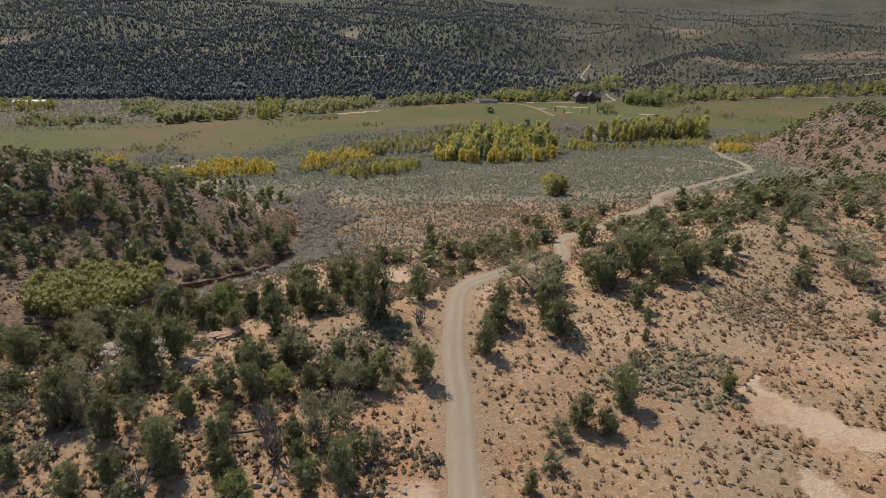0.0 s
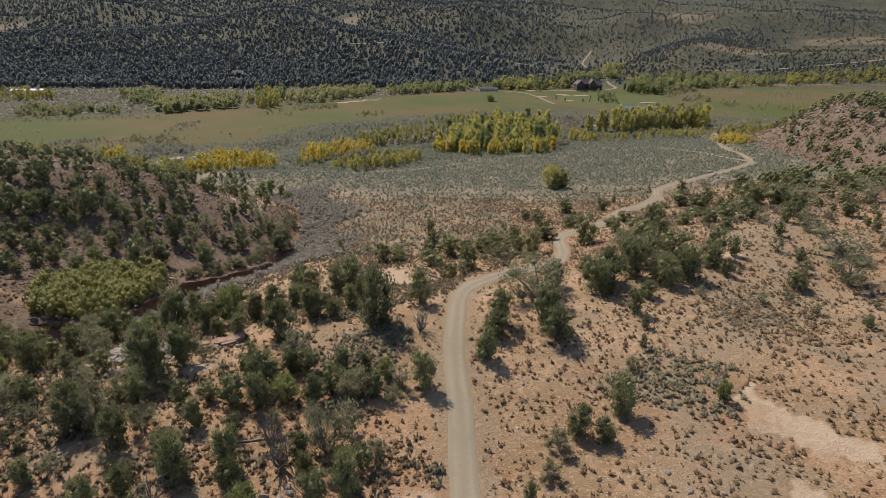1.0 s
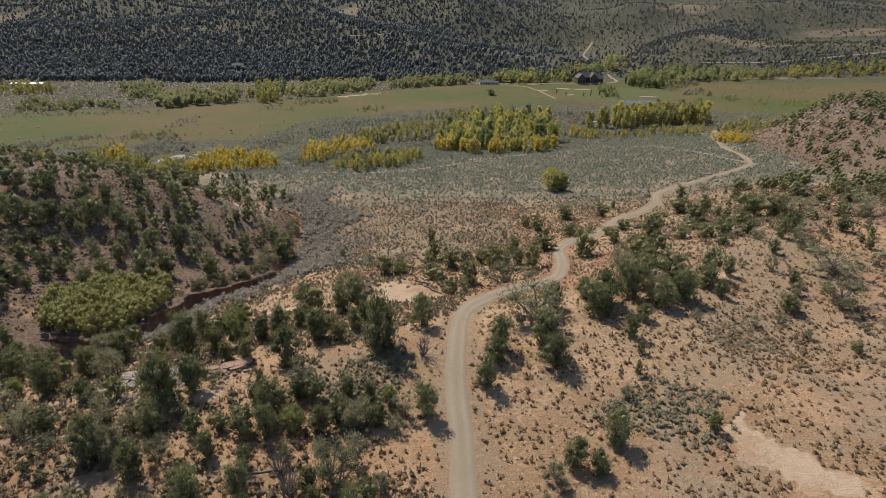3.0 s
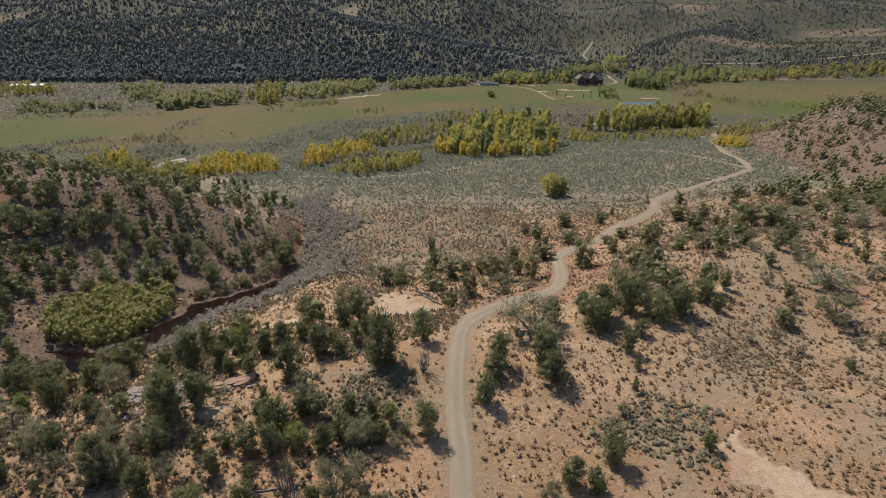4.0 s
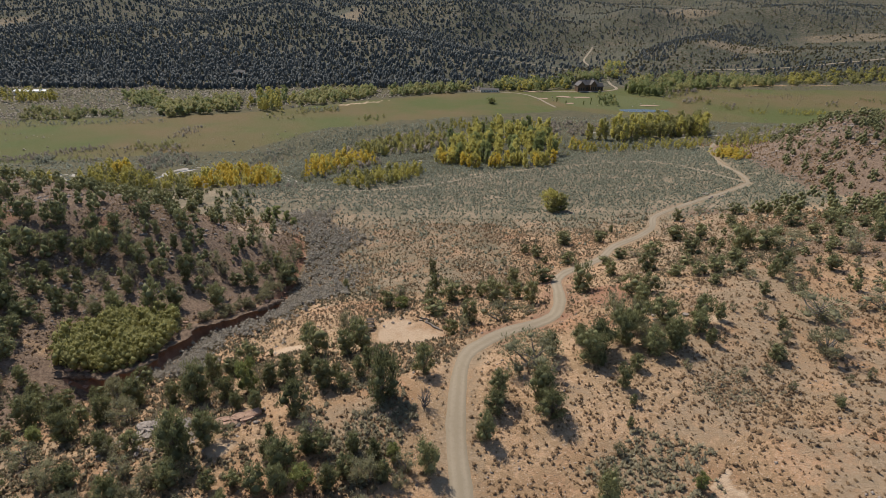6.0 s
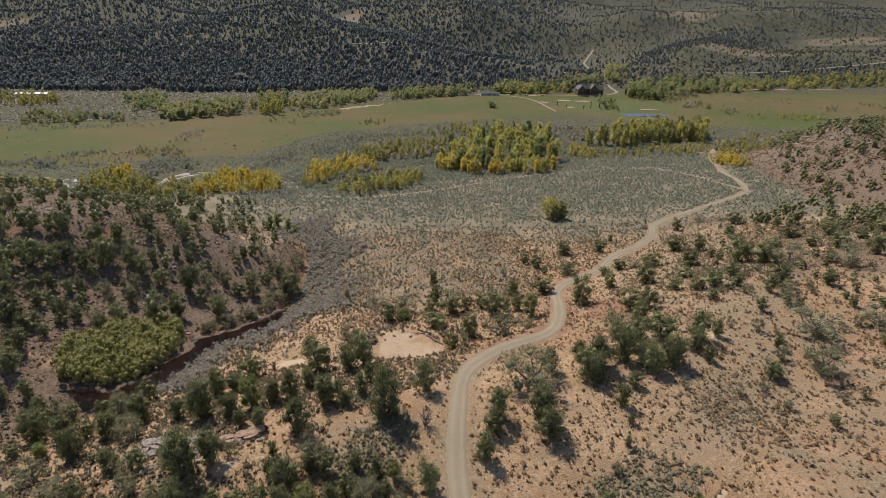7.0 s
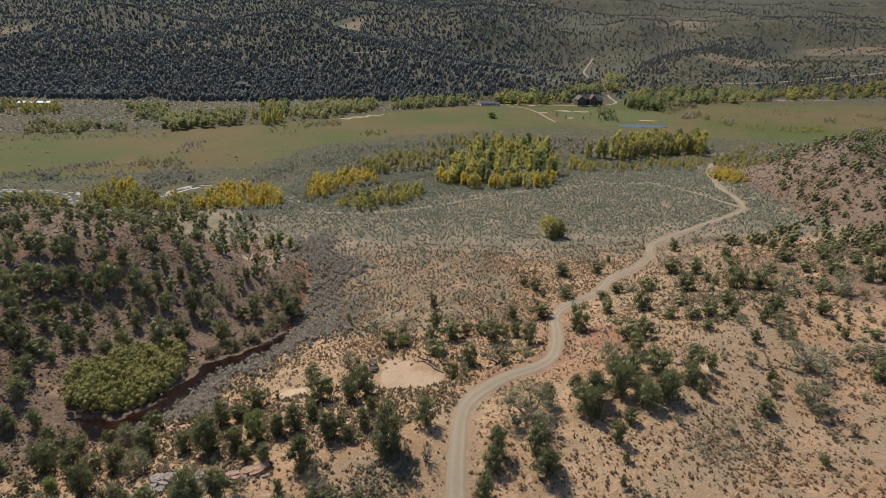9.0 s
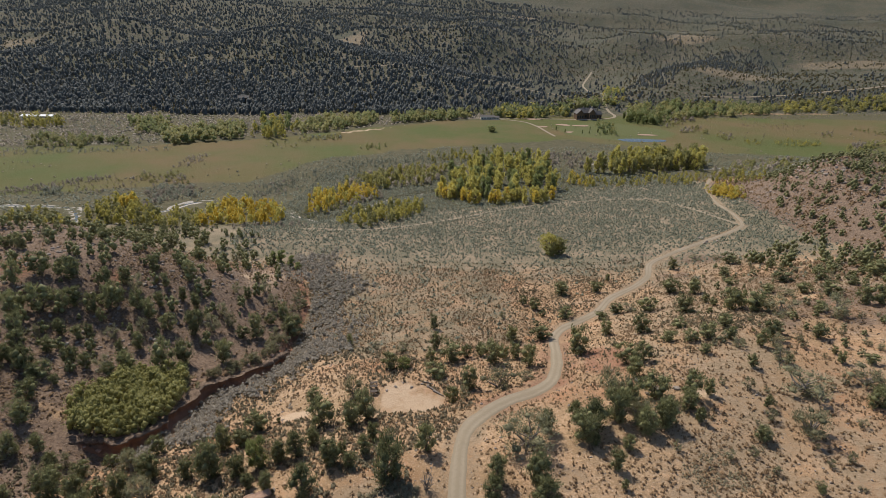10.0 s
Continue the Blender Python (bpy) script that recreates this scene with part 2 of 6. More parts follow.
ROAD = road_material()
SAND = plain("pale_sand", (0.3, 0.2, 0.14), (0.4, 0.28, 0.2), 0.7, 0.95, 0.25)
GRAVEL = plain("creek_gravel", (0.30, 0.265, 0.22), (0.46, 0.415, 0.36), 1.2, 0.9, 0.4)
BARK = plain("bark", (0.10, 0.075, 0.055), (0.21, 0.17, 0.135), 6, 0.95, 0.6, False)
DEAD = plain("grey_dead_wood", (0.14, 0.12, 0.10), (0.27, 0.235, 0.205), 6, 0.9, 0.5, False)
STONE = plain("sandstone", (0.16, 0.132, 0.108), (0.39, 0.33, 0.28), 2.2, 0.9, 1.0)
RED_STONE = plain("red_sandstone", (0.26, 0.155, 0.11), (0.42, 0.28, 0.20), 1.6, 0.9, 0.6)
JUNIPER = foliage("juniper_needles", (0.072, 0.078, 0.035), (0.280, 0.276, 0.130), glow=0.33, spread=0.55)
PINYON = foliage("fresh_green_needles", (0.105, 0.120, 0.040), (0.320, 0.335, 0.125), glow=0.45)
GREY_LEAF = foliage("grey_green_leaves", (0.20, 0.178, 0.118), (0.45, 0.40, 0.28), glow=0.45)
OPEN_LEAF = foliage("open_shrub_leaves", (0.135, 0.128, 0.072), (0.345, 0.322, 0.190), glow=0.45, spread=0.5)
BRUSH = foliage("knee_high_brush", (0.135, 0.108, 0.066), (0.315, 0.262, 0.165), glow=0.4)
PALE_BRUSH = foliage("pale_brush", (0.195, 0.170, 0.108), (0.40, 0.350, 0.230), glow=0.45)
SAGE = foliage("sage_leaves", (0.120, 0.130, 0.092), (0.290, 0.302, 0.218), glow=0.4)
SCRUB = foliage("dry_scrub", (0.072, 0.046, 0.027), (0.265, 0.172, 0.095), glow=0.3, spread=0.6)
GOLD = foliage("golden_leaves", (0.50, 0.37, 0.060), (0.70, 0.56, 0.135), glow=0.7)
YELLOW = foliage("yellow_green_leaves", (0.36, 0.325, 0.095), (0.58, 0.52, 0.170), glow=0.7)
OLIVE = foliage("olive_leaves", (0.205, 0.200, 0.082), (0.40, 0.375, 0.155), glow=0.64)
WILLOW = foliage("willow_leaves", (0.135, 0.138, 0.050), (0.40, 0.375, 0.150), glow=0.5, spread=0.5)
GREEN = foliage("green_leaves", (0.155, 0.182, 0.075), (0.325, 0.350, 0.145), glow=0.66)
TWIG = foliage("bare_twigs", (0.195, 0.162, 0.122), (0.38, 0.325, 0.255), glow=0.4)
WASH_LEAF = foliage("silver_brush", (0.195, 0.172, 0.138), (0.41, 0.367, 0.302), glow=0.4)
# far conifers: valley haze is put into the colour, paler and bluer than needles
HAZED_FAR_TREE = foliage("far_conifers_with_haze", (0.104, 0.115, 0.113), (0.158, 0.168, 0.160), glow=0.42, spread=0.5)
FAR_OAK = foliage("far_scrub_oak", (0.105, 0.098, 0.052), (0.215, 0.175, 0.085), glow=0.45, spread=0.7)
WATER, water_tree, water_shader = surface("still_water", 0.22)
water_shader.inputs["Base Color"].default_value = (0.05, 0.06, 0.065, 1)
water_shader.inputs["Specular IOR Level"].default_value = 0.12
bumpy(water_tree, water_shader, grain(water_tree, 1.5, 4), 0.15, 0.05)
LOG_WALL = plain("brown_log_wall", (0.085, 0.05, 0.03), (0.16, 0.10, 0.06), 3, 0.8, 0.4)
SHINGLE = plain("grey_brown_shingles", (0.085, 0.075, 0.07), (0.155, 0.14, 0.13), 4, 0.8, 0.4)
PALE_WALL = plain("pale_painted_wall", (0.55, 0.53, 0.48), (0.66, 0.64, 0.59), 2, 0.7, 0.2)
TIN = plain("bright_tin_roof", (0.68, 0.68, 0.67), (0.80, 0.80, 0.79), 1, 0.35, 0.1)
OLD_WOOD = plain("weathered_timber", (0.075, 0.058, 0.045), (0.15, 0.12, 0.095), 5, 0.85, 0.4, False)
GLASS, glass_tree, glass_shader = surface("dark_window_glass", 0.08)
glass_shader.inputs["Base Color"].default_value = (0.03, 0.035, 0.04, 1)


# lines on the plan
ROAD_LINE = [(2.3, -80), (2.2, 20), (2.1, 37), (2.1, 50), (1.7, 58.5), (1.8, 66), (2.2, 72), (2.9, 79), (4.6, 85), (8, 90.5), (14, 96.6), (19.8, 101), (24.4, 106.5), (27.8, 115.5), (30.2, 127), (32, 138), (35.7, 146),
             (41.8, 152), (49, 158.5), (59.3, 173.5), (71, 185), (80.8, 197.5), (88, 214), (101.5, 227.5), (123.5, 245), (145, 261), (157.5, 272.5), (165, 295), (170.5, 325), (190, 384), (215, 430)]
WASH_LINE = [(-150, 98), (-110, 92), (-88, 91.5), (-81, 92.5), (-77, 92.6), (-72, 92.5), (-67.9, 96), (-65.2, 103), (-63.6, 110), (-64, 115.4), (-62.6, 120), (-58.4, 123.7), (-55, 128), (-51.5, 132), (-49, 138), (-49.2, 146), (-49.6, 154), (-48.8, 166), (-49.2, 176.5), (-52.5, 187.5), (-56.5, 198), (-62, 210)]
TRACK_LINE = [(157, 274), (151, 306), (138.5, 352), (101, 354), (65, 348), (41, 337.5), (11, 316), (-15.6, 298), (-46, 281), (-79, 274)]
CREEK_LINE = [(-420, 335), (-330, 350), (-279, 352), (-254, 348), (-231, 322), (-215, 298), (-198, 308), (-186, 340), (-177, 374), (-145, 370), (-113, 350), (-90, 319), (-75, 303), (-57, 335), (-37, 384),
              (-18, 400), (20, 425), (70, 520), (130, 520), (200, 480), (300, 520), (450, 560)]
PAD = (-8.5, 104.0, 9.5, 7.0, 50.3)
DRIVE_LINE = [(10, 816), (70, 824), (120, 829), (175, 826), (235, 832), (258, 850), (266, 905), (275, 970), (305, 1090), (311, 1222), (327, 1348), (390, 1529)]
SLOPE_TRACK = [(-190, 1165), (-105, 1159), (-26, 1153), (61, 1130), (141, 1081), (207, 1031), (239, 996)]


def ribbon_z(line):
    """Heights along a line, smoothed."""
    p = np.array(line, float)
    z = base_z(p[:, 0], p[:, 1])
    return np.convolve(np.pad(z, 1, mode="edge"), [0.2, 0.6, 0.2], "valid")


ROAD_Z, TRACK_Z = ribbon_z(ROAD_LINE), ribbon_z(TRACK_LINE)


def ground_z(x, y):
    x, y = np.asarray(x, float), np.asarray(y, float)
    z = base_z(x, y)
    # the wash: a cut bank on its left, a gentle side on its right
    d, side, share = along(x, y, WASH_LINE)
    rough = 2.2 * waves(x, y, 9, 12, 3)
    left = smooth(2.6, 0.9, d)
    right = smooth(13, 2, d + rough)
    depth = 4.0 * smooth(0.86, 0.72, share) * smooth(0.13, 0.23, share) * (0.75 + 0.5 * waves(x, y, 25, 14, 2))
    z = z - depth * np.where(side > 0, left, right)
    # the creek bed
    d, side, share = along(x, y, CREEK_LINE)
    z = z - 1.3 * smooth(7, 2.5, d)
    # the levelled pad
    px, py, pu, pv, pz = PAD
    q = np.hypot((x - px) / pu, (y - py) / pv)
    flat = smooth(1.5, 0.95, q)
    z = z * (1 - flat) + pz * flat
    # the road is cut into the slope
    d, side, share = along(x, y, ROAD_LINE)
    flat = smooth(5.5, 2.3, d)
    z = z * (1 - flat) + (np.interp(share, np.linspace(0, 1, len(ROAD_Z)), ROAD_Z)) * flat
    # the pond's bowl
    q = np.hypot((x - 246) / 36, (y - 679) / 24)
    return z - 1.2 * smooth(1.15, 0.8, q)


def mesh_of(name, v, f, material, normals=True):
    """A mesh object's data from arrays of places and of faces with one count of corners."""
    me = bpy.data.meshes.new(name)
    v, f = np.asarray(v, np.float32), np.asarray(f, np.int32)
    me.vertices.add(len(v))
    me.vertices.foreach_set("co", v.ravel())
    me.loops.add(f.size)
    me.loops.foreach_set("vertex_index", f.ravel())
    me.polygons.add(len(f))
    me.polygons.foreach_set("loop_start", np.arange(len(f), dtype=np.int32) * f.shape[1])
    me.polygons.foreach_set("loop_total", np.full(len(f), f.shape[1], np.int32))
    me.update(calc_edges=True)
    me.materials.append(material)
    if normals:
        me.polygons.foreach_set("use_smooth", np.ones(len(f), bool))
    return me


def steps(near, far, least, growth, start=0.0):
    out, v = [near], near
    while v < far:
        v += max(least, growth * max(0, v - start))
        out.append(v)
    return np.array(out)


def grid_faces(rows, columns):
    k = np.arange(rows * columns).reshape(rows, columns)
    return np.stack([k[:-1, :-1], k[:-1, 1:], k[1:, 1:], k[1:, :-1]], -1).reshape(-1, 4)


def zones(x, y):
    """What grows on the ground: meadow, sage flat, far slope; pale sand, red earth, dry grass; lawn, rough pasture, hill rubble."""
    w = waves(x, y, 40, 21, 3)
    edge = np.interp(x, (-900, -330, -217, -166, -110, -18, 150, 260, 400, 900), (330, 384, 432, 455, 556, 605, 680, 610, 590, 700))
    meadow = smooth(-12, 14, y - edge + 22 * w) * smooth(10, -20, y - np.interp(x, (-900, -454, -312, -200, -111, 0, 120, 330), (545, 578, 612, 658, 725, 800, 840, 875)) + 14 * w)
    rough = smooth(-25, 15, y - np.interp(x, (-900, -110, -60, 0, 75, 110, 210, 400), (270, 300, 312, 345, 365, 425, 425, 470)) + 12 * w) * smooth(870, 830, y - 0.12 * np.maximum(x, 0))
    sage = smooth(150, 270, y + 24 * w) * smooth(520, 420, y)
    hill = np.maximum(np.exp(-((x + 125) / 62) ** 2 - ((y - 165) / 62) ** 2), smooth(165, 205, x + 10 * w - 0.1 * (y - 280)))
    sage = np.maximum(sage, 0.56 * smooth(106, 140, y) * smooth(45, 15, x) * smooth(-62, -48, x) * (y < 300))
    sage = sage * (1 - smooth(0.25, 0.6, hill))
    slope = smooth(765, 815, y - np.clip(0.3 * x, 0, 130) + 25 * w)
    pale = np.zeros_like(x)
    for corners in ([(36.0, 53.9), (38.3, 54.9), (37.6, 51.6), (38.6, 49.2), (42.4, 47.7), (42.5, 45.1), (45.2, 42.2), (43.4, 39.9), (39.1, 41.1), (36.9, 41.8), (36.9, 43.7), (35.8, 45.6), (33.2, 46.5), (32.7, 48.3), (34.0, 50.8)],
                    [(33.2, 39.7), (34.6, 39.1), (35.5, 36.0), (35.0, 34.4), (32.2, 34.6), (32.4, 37.1)]):
        pale = np.maximum(pale, 0.6 * inside(x + 1.6 * waves(x, y, 4, 22, 3), y + 1.6 * waves(x, y, 4, 23, 3), corners))
    for cx, cy, u, v, turn in ((-1.5, 36.5, 3, 4, 0), (-8.5, 103.9, 9.4, 6.5, 0), (52, 92, 5, 2, 20), (-33, 60, 3.5, 2.5, 0), (-33, 98, 6, 2.5, 10), (-531, 1131, 14, 42, 0), (-426, 939, 10, 24, 0), (-515, 830, 16, 12, 0), (-108, 710, 46, 7, 33), (22, 333, 14, 3.5, 18)):
        c, s = math.cos(radians(turn)), math.sin(radians(turn))
        du, dv = (c * (x - cx) + s * (y - cy)) / u, (c * (y - cy) - s * (x - cx)) / v
        pale = np.maximum(pale, 0.68 * smooth(1.35, 0.35, np.hypot(du, dv) + 0.75 * waves(x, y, 4, 24, 4)))
    d, side, share = along(x, y, WASH_LINE)
    red = smooth(4.5, 1.5, d) * (side > 0) * 0.8 * smooth(0.13, 0.23, share)
    rubble = smooth(0.15, 0.55, hill) * smooth(430, 400, y)
    rubble = np.maximum(rubble, 0.75 * (side > 0) * smooth(0.5, 5, d) * smooth(-40, -50, x) * smooth(235, 200, y) * smooth(98, 106, y))
    rubble = np.maximum(rubble, 0.75 * smooth(-62, -78, x) * smooth(66, 78, y) * smooth(125, 110, y) * smooth(-0.6, 0.1, waves(x, y, 14, 96, 3)))
    rubble = np.maximum(rubble, 0.62 * smooth(-0.45, 0.25, waves(x, y, 20, 95, 4)) * smooth(45, 75, x) * smooth(100, 125, y) * smooth(260, 220, y))
    d, side, share = along(x, y, ROAD_LINE)
    red = np.maximum(red, smooth(11, 3, d) * smooth(75, 95, y) * smooth(165, 140, y) * 0.48)
    red = np.maximum(red, np.where(x > 0, 0.15, 0.6) * smooth(0.1, 0.6, waves(x, y, 26, 61, 3)) * smooth(0.1, 0.5, hill) * smooth(430, 390, y))
    red = np.maximum(red, 0.62 * smooth(1.3, 0.5, np.hypot((x - 40) / 8, (y - 115) / 13) + 0.6 * waves(x, y, 6, 62, 3)))
    pale = np.maximum(pale, 0.52 * smooth(1.3, 0.5, np.hypot((x + 71) / 9, (y - 192) / 26) + 0.7 * waves(x, y, 9, 63, 3)))
    dry = smooth(-0.2, 0.5, waves(x * 0.7 + y * 0.5, y - 0.3 * x, 18, 27, 4)) * smooth(12, 30, x) * smooth(235, 150, y) * 0.66
    dry = np.maximum(dry, smooth(6.0, 2.5, d) * 0.55)
    dry = np.maximum(dry, 0.62 * smooth(-0.5, 0.3, waves(x, y, 22, 93, 4)) * smooth(30, 60, x) * smooth(70, 90, y) * smooth(235, 190, y))
    dry = np.maximum(dry, 0.64 * smooth(-0.6, 0.35, waves(x, y, 15, 29, 4)) * smooth(2, -9, x) * smooth(82, 62, y))
    for cx, cy, u, v in ((49, 72, 10, 5.5), (28, 56, 8, 5.5), (-12, 65, 8.5, 9), (20, 70, 7, 4), (62, 84, 9, 5)):
        dry = np.maximum(dry, 0.56 * smooth(1.25, 0.5, np.hypot((x - cx) / u, (y - cy) / v) + 0.6 * waves(x, y, 6, 91, 4)))
    for cx, cy, u, v in ((-280, 1680, 60, 140), (322, 2507, 70, 160), (725, 1780, 110, 70), (640, 1240, 120, 60), (1060, 1500, 170, 60), (-1115, 1510, 60, 70)):
        dry = np.maximum(dry, 0.47 * smooth(1.3, 0.6, np.hypot((x - cx) / u, (y - cy) / v) + 0.6 * waves(x, y, 70, 94, 3)))
    lawn = smooth(1.2, 0.8, np.hypot((x - 225) / 75, (y - 735) / 60) + 0.1 * w) * smooth(840, 800, y)
    return meadow, sage, slope, pale, red, dry, lawn, rough, rubble


def build_ground():
    right = steps(0, 4700, 0.9, 0.032, 30)
    xs = np.concatenate([-right[:0:-1], right])
    ahead = steps(24, 4900, 0.75, 0.017, 10)
    ys = np.concatenate([24 - steps(0, 3000, 3, 0.25)[:0:-1], ahead])
    x, y = np.meshgrid(xs, ys)
    z = ground_z(x, y)
    z = np.where(y < 20, np.maximum(z, 0) * 0 + ground_z(x, np.maximum(y, -60)), z)
    me = mesh_of("ground", np.stack([x, y, z], -1).reshape(-1, 3), grid_faces(len(ys), len(xs)), SOIL)
    meadow, sage, slope, pale, red, dry, lawn, rough, rubble = (a.ravel() for a in zones(x, y))
    one = np.ones_like(meadow)
    for name, layers in (("zone", (meadow, sage, slope, one)), ("patch", (pale, red, dry, one)), ("other", (lawn, rough, rubble, one))):
        layer = me.color_attributes.new(name, "FLOAT_COLOR", "POINT")
        layer.data.foreach_set("color", np.stack(layers, -1).astype(np.float32).ravel())
    return tagged(new("ground", me), "red sandy desert ground falling to a green valley", "ground", kind="structure")


def ribbon(name, line, half, lift, material, label, wander=0.25, step=1.0, taper=0.0):
    """A road or bed of its own, laid just above the ground."""
    p = np.array(line, float)
    seg = np.concatenate([[0], np.cumsum(np.hypot(*np.diff(p, axis=0).T))])
    s = np.arange(0, seg[-1], step)
    cx, cy = hermite(s, seg, p[:, 0]), hermite(s, seg, p[:, 1])
    dx, dy = np.gradient(cx, s), np.gradient(cy, s)
    norm = np.hypot(dx, dy)
    nx, ny = -dy / norm, dx / norm
    across = np.linspace(-1, 1, 9)
    half = half * (1 - taper * smooth(95, 260, cy))
    wl = half * (1 + wander * waves(s, s * 0 + 3.0, 7, 31, 3))
    wr = half * (1 + wander * waves(s, s * 0 + 9.0, 7, 33, 3))
    w = np.where(across[None, :] < 0, across[None, :] * wr[:, None], across[None, :] * wl[:, None])
    x, y = cx[:, None] + nx[:, None] * w, cy[:, None] + ny[:, None] * w
    profile = np.array([-0.16, 0.0, -0.03, 0.0, 0.03, 0.0, -0.03, 0.0, -0.16])
    z = ground_z(x, y) + lift + profile[None, :]
    me = mesh_of(name, np.stack([x, y, z], -1).reshape(-1, 3), grid_faces(len(s), 9), material)
    wear = np.array([0.0, 0.35, 1.0, 0.7, 0.1, 0.7, 1.0, 0.35, 0.0])[None, :] * (0.7 + 0.5 * waves(s, s * 0 + 5.0, 12, 35, 3))[:, None]
    layer = me.color_attributes.new("wear", "FLOAT_COLOR", "POINT")
    layer.data.foreach_set("color", np.repeat(wear.reshape(-1, 1), 4, 1).astype(np.float32).ravel())
    return tagged(new(name, me), label, name.split("_")[-1], kind="structure")


def cut_bank():
    """The undercut earth bank on the hill side of the wash, with a ragged lip."""
    p = np.array(WASH_LINE, float)[2:17]
    seg = np.concatenate([[0], np.cumsum(np.hypot(*np.diff(p, axis=0).T))])
    s = np.arange(0, seg[-1], 0.45)
    cx, cy = hermite(s, seg, p[:, 0]), hermite(s, seg, p[:, 1])
    dx, dy = np.gradient(cx, s), np.gradient(cy, s)
    norm = np.hypot(dx, dy)
    nx, ny = -dy / norm, dx / norm
    bite = 3.4 * waves(s, s * 0 + 2.0, 7, 81, 4) + 1.0 * waves(s, s * 0 + 7.0, 1.9, 83, 3)
    floor = ground_z(cx - nx * 0.8, cy - ny * 0.8)
    top = ground_z(cx + nx * 5.0, cy + ny * 5.0)
    high = np.clip(top - floor, 0.1, 6) * (0.95 + 0.3 * waves(s, s * 0 + 5.0, 5, 85, 4))
    ends = smooth(1, 14, s) * smooth(seg[-1], seg[-1] - 25, s)
    rows, reds = [], []
    for off, share, rag in ((-0.9, -0.15, 0.2), (-0.1, 0.12, 0.7), (0.35, 0.38, 1.0), (0.45, 0.62, 1.0), (0.15, 0.86, 0.9), (-0.1, 1.0, 0.9), (0.5, 2.0, 0.9), (1.6, 2.0, 0.8), (4.0, 3.0, 0.0)):
        o = off + bite * rag + 0.22 * waves(s, s * 0 + 11 * share, 1.3, 87, 2)
        bx, by = cx + nx * o, cy + ny * o
        wild = base_z(bx, by) + (-0.05 + 0.75 * waves(bx, by, 2.2, 89, 4) if share < 3 else -0.3)
        z = wild if share > 1 else floor + np.clip(base_z(bx, by) - floor, 0.1, 6) * share
        rows.append(np.stack([bx, by, np.where(ends > 0.98, z, np.minimum(z, floor + high * share * ends - 0.3 * (1 - ends)))], -1))
        reds.append(np.full(len(s), 1.0 if share <= 0.9 else 0.12))
    v = np.stack(rows, 1)
    me = mesh_of("cut_bank", v.reshape(-1, 3), grid_faces(len(s), len(rows)), SOIL, False)
    red = np.stack(reds, 1).ravel()
    none = red * 0
    for name, layers in (("zone", (none, none, none, none + 1)), ("patch", (none, red, none, none + 1)), ("other", (none, none, none + 0.9, none + 1))):
        layer = me.color_attributes.new(name, "FLOAT_COLOR", "POINT")
        layer.data.foreach_set("color", np.stack(layers, -1).astype(np.float32).ravel())
    return tagged(new("wash_bank", me), "undercut bank of dark red earth along the dry wash", "bank", kind="structure")


build_ground()
cut_bank()
ribbon("dirt_road", ROAD_LINE, 1.65, 0.10, ROAD, "pale graded dirt road winding down to the valley", taper=0.3)
ribbon("dirt_track", TRACK_LINE, 0.9, 0.14, ROAD, "faint two-rut dirt track across the sagebrush flat", 0.3, 2.0)

ribbon("foot_path", [(-59, 223), (-49, 208), (-43, 198), (-40, 181), (-42, 168)], 0.55, 0.1, ROAD, "faint trodden path through the sagebrush", 0.4, 1.0)
ribbon("creek_bed", CREEK_LINE, 3.4, 0.16, GRAVEL, "pale gravel bed of a winding creek", 0.7, 2.0)
ribbon("creek_water", CREEK_LINE, 1.0, 0.24, WATER, "thin shallow stream over pale gravel", 0.5, 2.0)
ribbon("ranch_drive", DRIVE_LINE, 2.4, 0.35, ROAD, "pale dirt drive past the lodge into the side canyon", 0.2, 4.0)
ribbon("lawn_path", [(66, 812), (90, 812), (112, 798), (126, 765), (133, 725), (139, 690)], 1.8, 0.35, ROAD, "pale path crossing the lodge lawn", 0.2, 3.0)
ribbon("valley_road", [(470, 1040), (495, 1045), (576, 1058), (672, 1080), (764, 1112), (854, 1136), (1000, 1190)], 3.0, 0.9, ROAD, "pale road along the foot of the far slope", 0.1, 5.0)
ribbon("slope_track", SLOPE_TRACK, 2.4, 0.9, ROAD, "pale dirt track climbing the wooded slope", 0.3, 4.0)


# ---------------------------------------------------------------- plants
def part(name, me, parent, label=""):
    ob = new(name, me)
    ob.parent = parent
    return tagged(ob, label)


